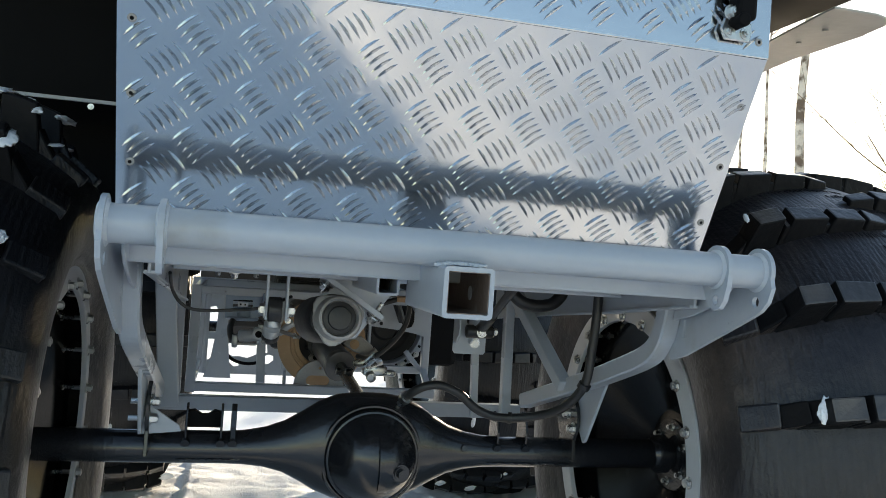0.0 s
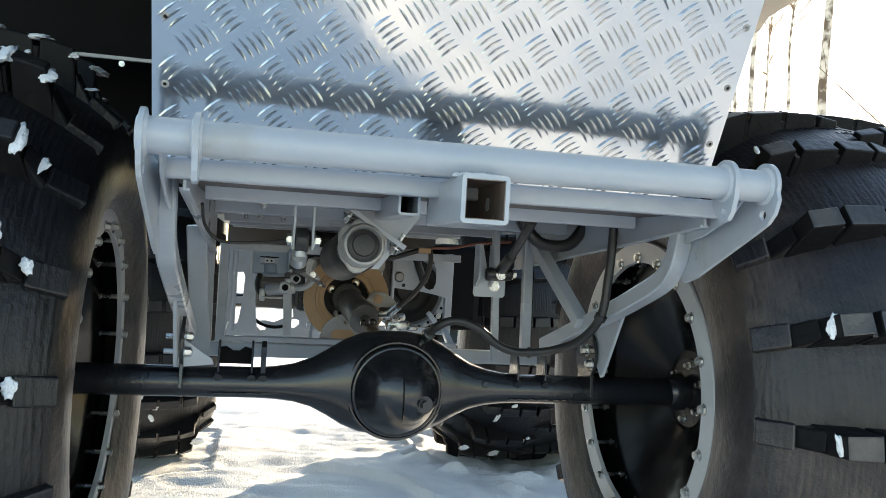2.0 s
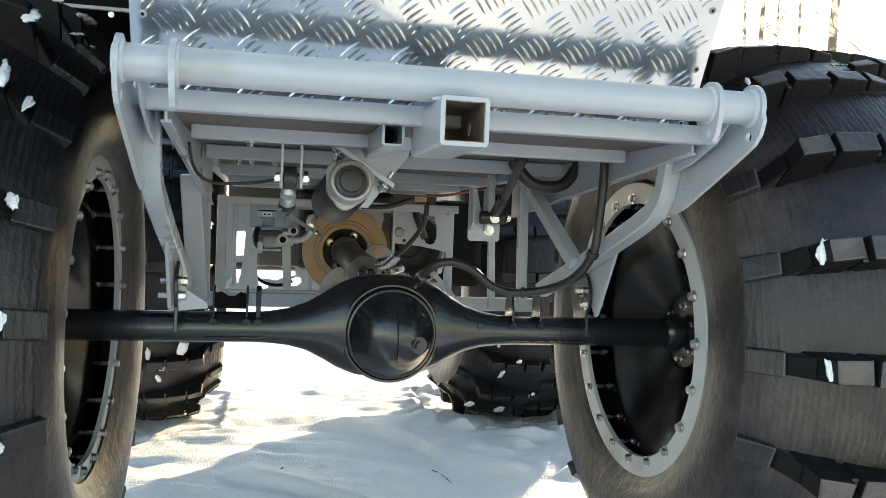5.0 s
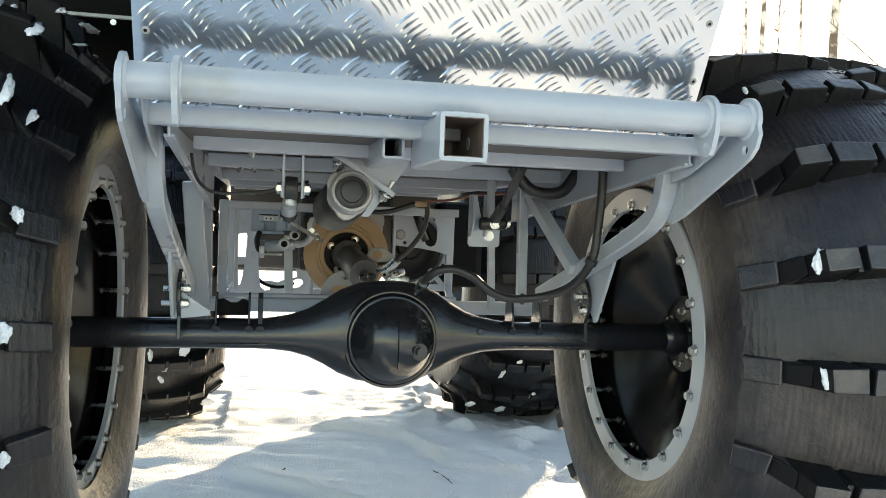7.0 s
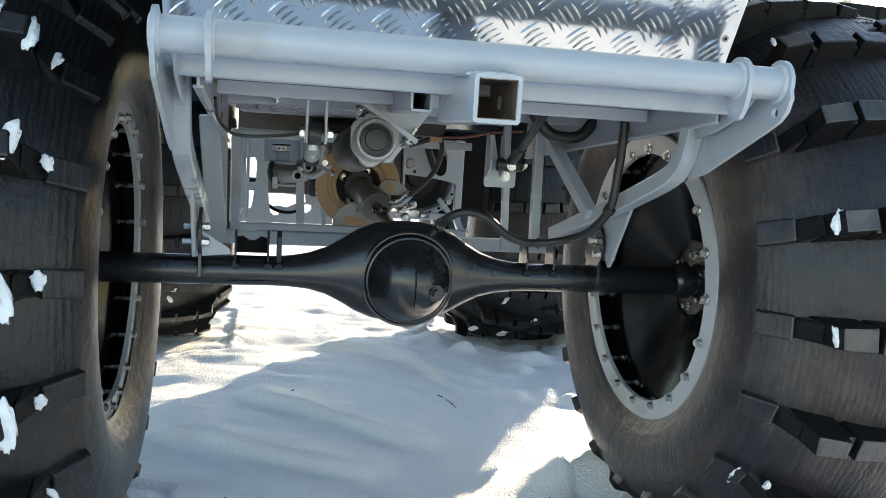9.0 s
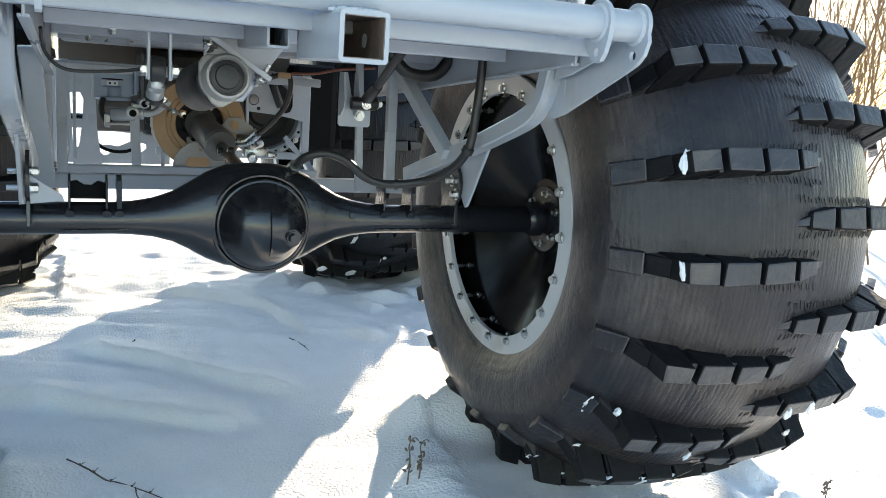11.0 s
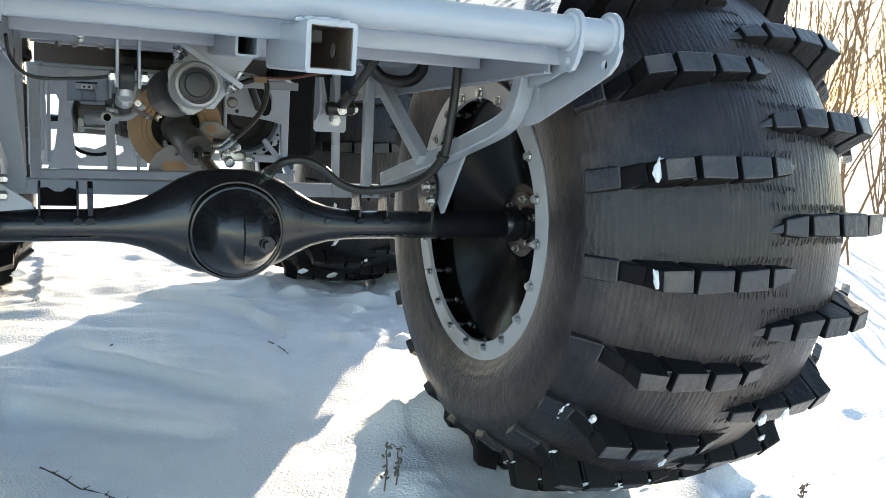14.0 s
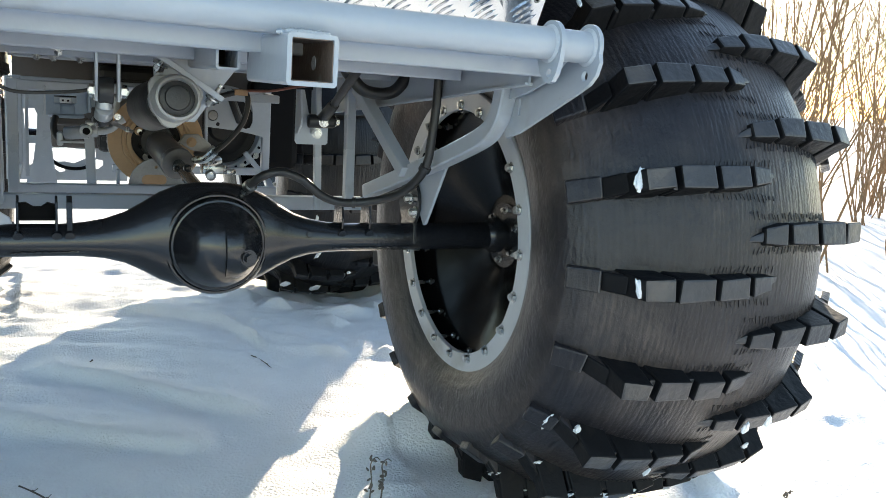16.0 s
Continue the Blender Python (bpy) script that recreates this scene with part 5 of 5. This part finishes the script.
for k in range(26):
    a, d = radians(rng.uniform(45.5, 62)), rng.uniform(5.5, 15)
    shrub(-0.33 + d * math.sin(a), -1.85 + d * math.cos(a), rng.uniform(2.0, 3.6), 50 + k)


def birch(x, y, r, high, seed):
    """A birch in winter: a slim tapered trunk, thin limbs and a crown of fine twigs."""
    rng = random.Random(seed)
    z = snow_height(x, y) - 0.1
    ob = tagged(new("birch_tree"), "bare birch tree with white and black bark", "tree", "birches behind the field")
    ob.location = (x, y, z)
    bend = [(0, 0, 0)]
    for k in range(1, 9):
        bend.append((bend[-1][0] + rng.uniform(-0.06, 0.06), bend[-1][1] + rng.uniform(-0.06, 0.06), high * k / 8))
    part("trunk", hose(BM(), bend, r, 12, 4, r * 0.25), BARK, ob, "", True)
    bm = BM()
    for k in range(22):
        t = rng.uniform(0.78, 1)
        i = min(7, int(t * 8))
        p = Vector(bend[i]).lerp(Vector(bend[i + 1]), t * 8 - i)
        stems(bm, p, high * rng.uniform(0.1, 0.2) * (1.3 - t), (rng.uniform(-1, 1), rng.uniform(-1, 1), 0.7), r * 0.22, rng, 2, 4)
    part("crown", bm, TWIG, ob, "thin bare twigs")


for k, (a, d, r) in enumerate(((31.2, 30, 0.06), (31.8, 22, 0.075), (32.2, 17, 0.07), (33.4, 24, 0.065), (34.85, 22, 0.07), (36.8, 13, 0.085), (28, 24, 0.08), (44, 30, 0.09))):
    birch(-0.30 + d * math.sin(radians(a)), -1.86 + d * math.cos(radians(a)), r, 8 + k % 3, 300 + k)

def sapling(x, y, seed):
    """A young bare tree that forks low down."""
    rng = random.Random(seed)
    bm = BM()
    hose(bm, [(0, 0, -0.05), (0.04, 0, 0.25), (0.11, 0.02, 0.6), (0.17, 0.0, 1.1), (0.22, 0.02, 1.8)], 0.022, 8, 4, 0.010)
    hose(bm, [(0, 0, -0.05), (-0.10, 0.02, 0.16), (-0.26, 0.02, 0.36), (-0.36, 0.0, 0.62)], 0.012, 6, 4, 0.005)
    hose(bm, [(0.02, 0, 0.08), (0.18, 0.04, 0.16), (0.42, 0.05, 0.24)], 0.009, 6, 4, 0.004)
    for k in range(12):
        z = rng.uniform(0.4, 1.7)
        stems(bm, (0.06 + 0.09 * z, 0, z), rng.uniform(0.3, 0.7), (rng.uniform(-1, 1), rng.uniform(-0.5, 0.5), rng.uniform(0.3, 1)), 0.006, rng, 1, 5)
    ob = part("sapling", bm, TWIG, None)
    ob.location = (x, y, snow_height(x, y))
    tagged(ob, "young forked bare tree with brown bark in snow", "tree")


sapling(9.98, 5.85, 21)

# dry weeds and sticks on the snow
def weed(x, y, high, seed):
    rng = random.Random(seed)
    bm = BM()
    pts = [(0, 0, -0.02), (0.004, 0, high * 0.5), (0.0, 0.002, high * 0.85), (0.012, 0, high), (0.024, 0, high * 0.93)]
    hose(bm, pts, 0.0022, 6, 4, 0.0012)
    for k in range(12):
        t = rng.uniform(0.25, 1)
        c = Vector((rng.uniform(-0.008, 0.010), rng.uniform(-0.006, 0.006), high * t))
        bmesh.ops.create_icosphere(bm, subdivisions=1, radius=0.0042, matrix=Matrix.Translation(c) @ Euler((rng.uniform(0, 3), rng.uniform(0, 3), 0)).to_matrix().to_4x4() @ Matrix.Diagonal((1.8, 0.7, 1.0, 1)))
    ob = part("dry_weed", bm, DEAD, None)
    ob.location = (x, y, snow_height(x, y))
    tagged(ob, "dry curled brown weed poking through snow", "weed")


def stick(pts, r, label):
    run = [(x, y, snow_height(x, y) + r * 0.6) for x, y in pts]
    bm = hose(BM(), run, r, 6, 4, r * 0.5)
    rng = random.Random(len(pts))
    for a, b in zip(run, run[1:]):
        p = Vector(a).lerp(Vector(b), rng.uniform(0.3, 0.7))
        bmesh.ops.create_icosphere(bm, subdivisions=1, radius=r * 1.5, matrix=Matrix.Translation(p + Vector((0, 0, r))))
        if len(pts) > 4:
            q = p + Vector((rng.uniform(0.004, 0.014), rng.uniform(-0.012, 0.012), rng.uniform(0.006, 0.014)))
            hose(bm, [p, p.lerp(q, 0.5), q], r * 0.5, 5, 2, r * 0.3)
    tagged(part("twig", bm, DEAD, None), label, "twig")


weed(0.386, -0.060, 0.125, 3)
weed(0.416, -0.062, 0.105, 9)
weed(1.50, -0.36, 0.05, 5)
stick([(-0.40, 0.33), (-0.35, 0.25), (-0.31, 0.205), (-0.285, 0.19), (-0.23, 0.13), (-0.186, 0.087)], 0.0024, "thin brown twig lying on the snow")
stick([(-0.245, 0.145), (-0.242, 0.11), (-0.227, 0.072)], 0.0018, "small brown twig lying on the snow")
stick([(0.364, 1.157), (0.39, 1.09), (0.411, 1.036)], 0.0022, "short straight twig lying on the snow")
stick([(-0.195, 1.191), (-0.184, 1.221)], 0.0022, "small bit of twig on the snow")
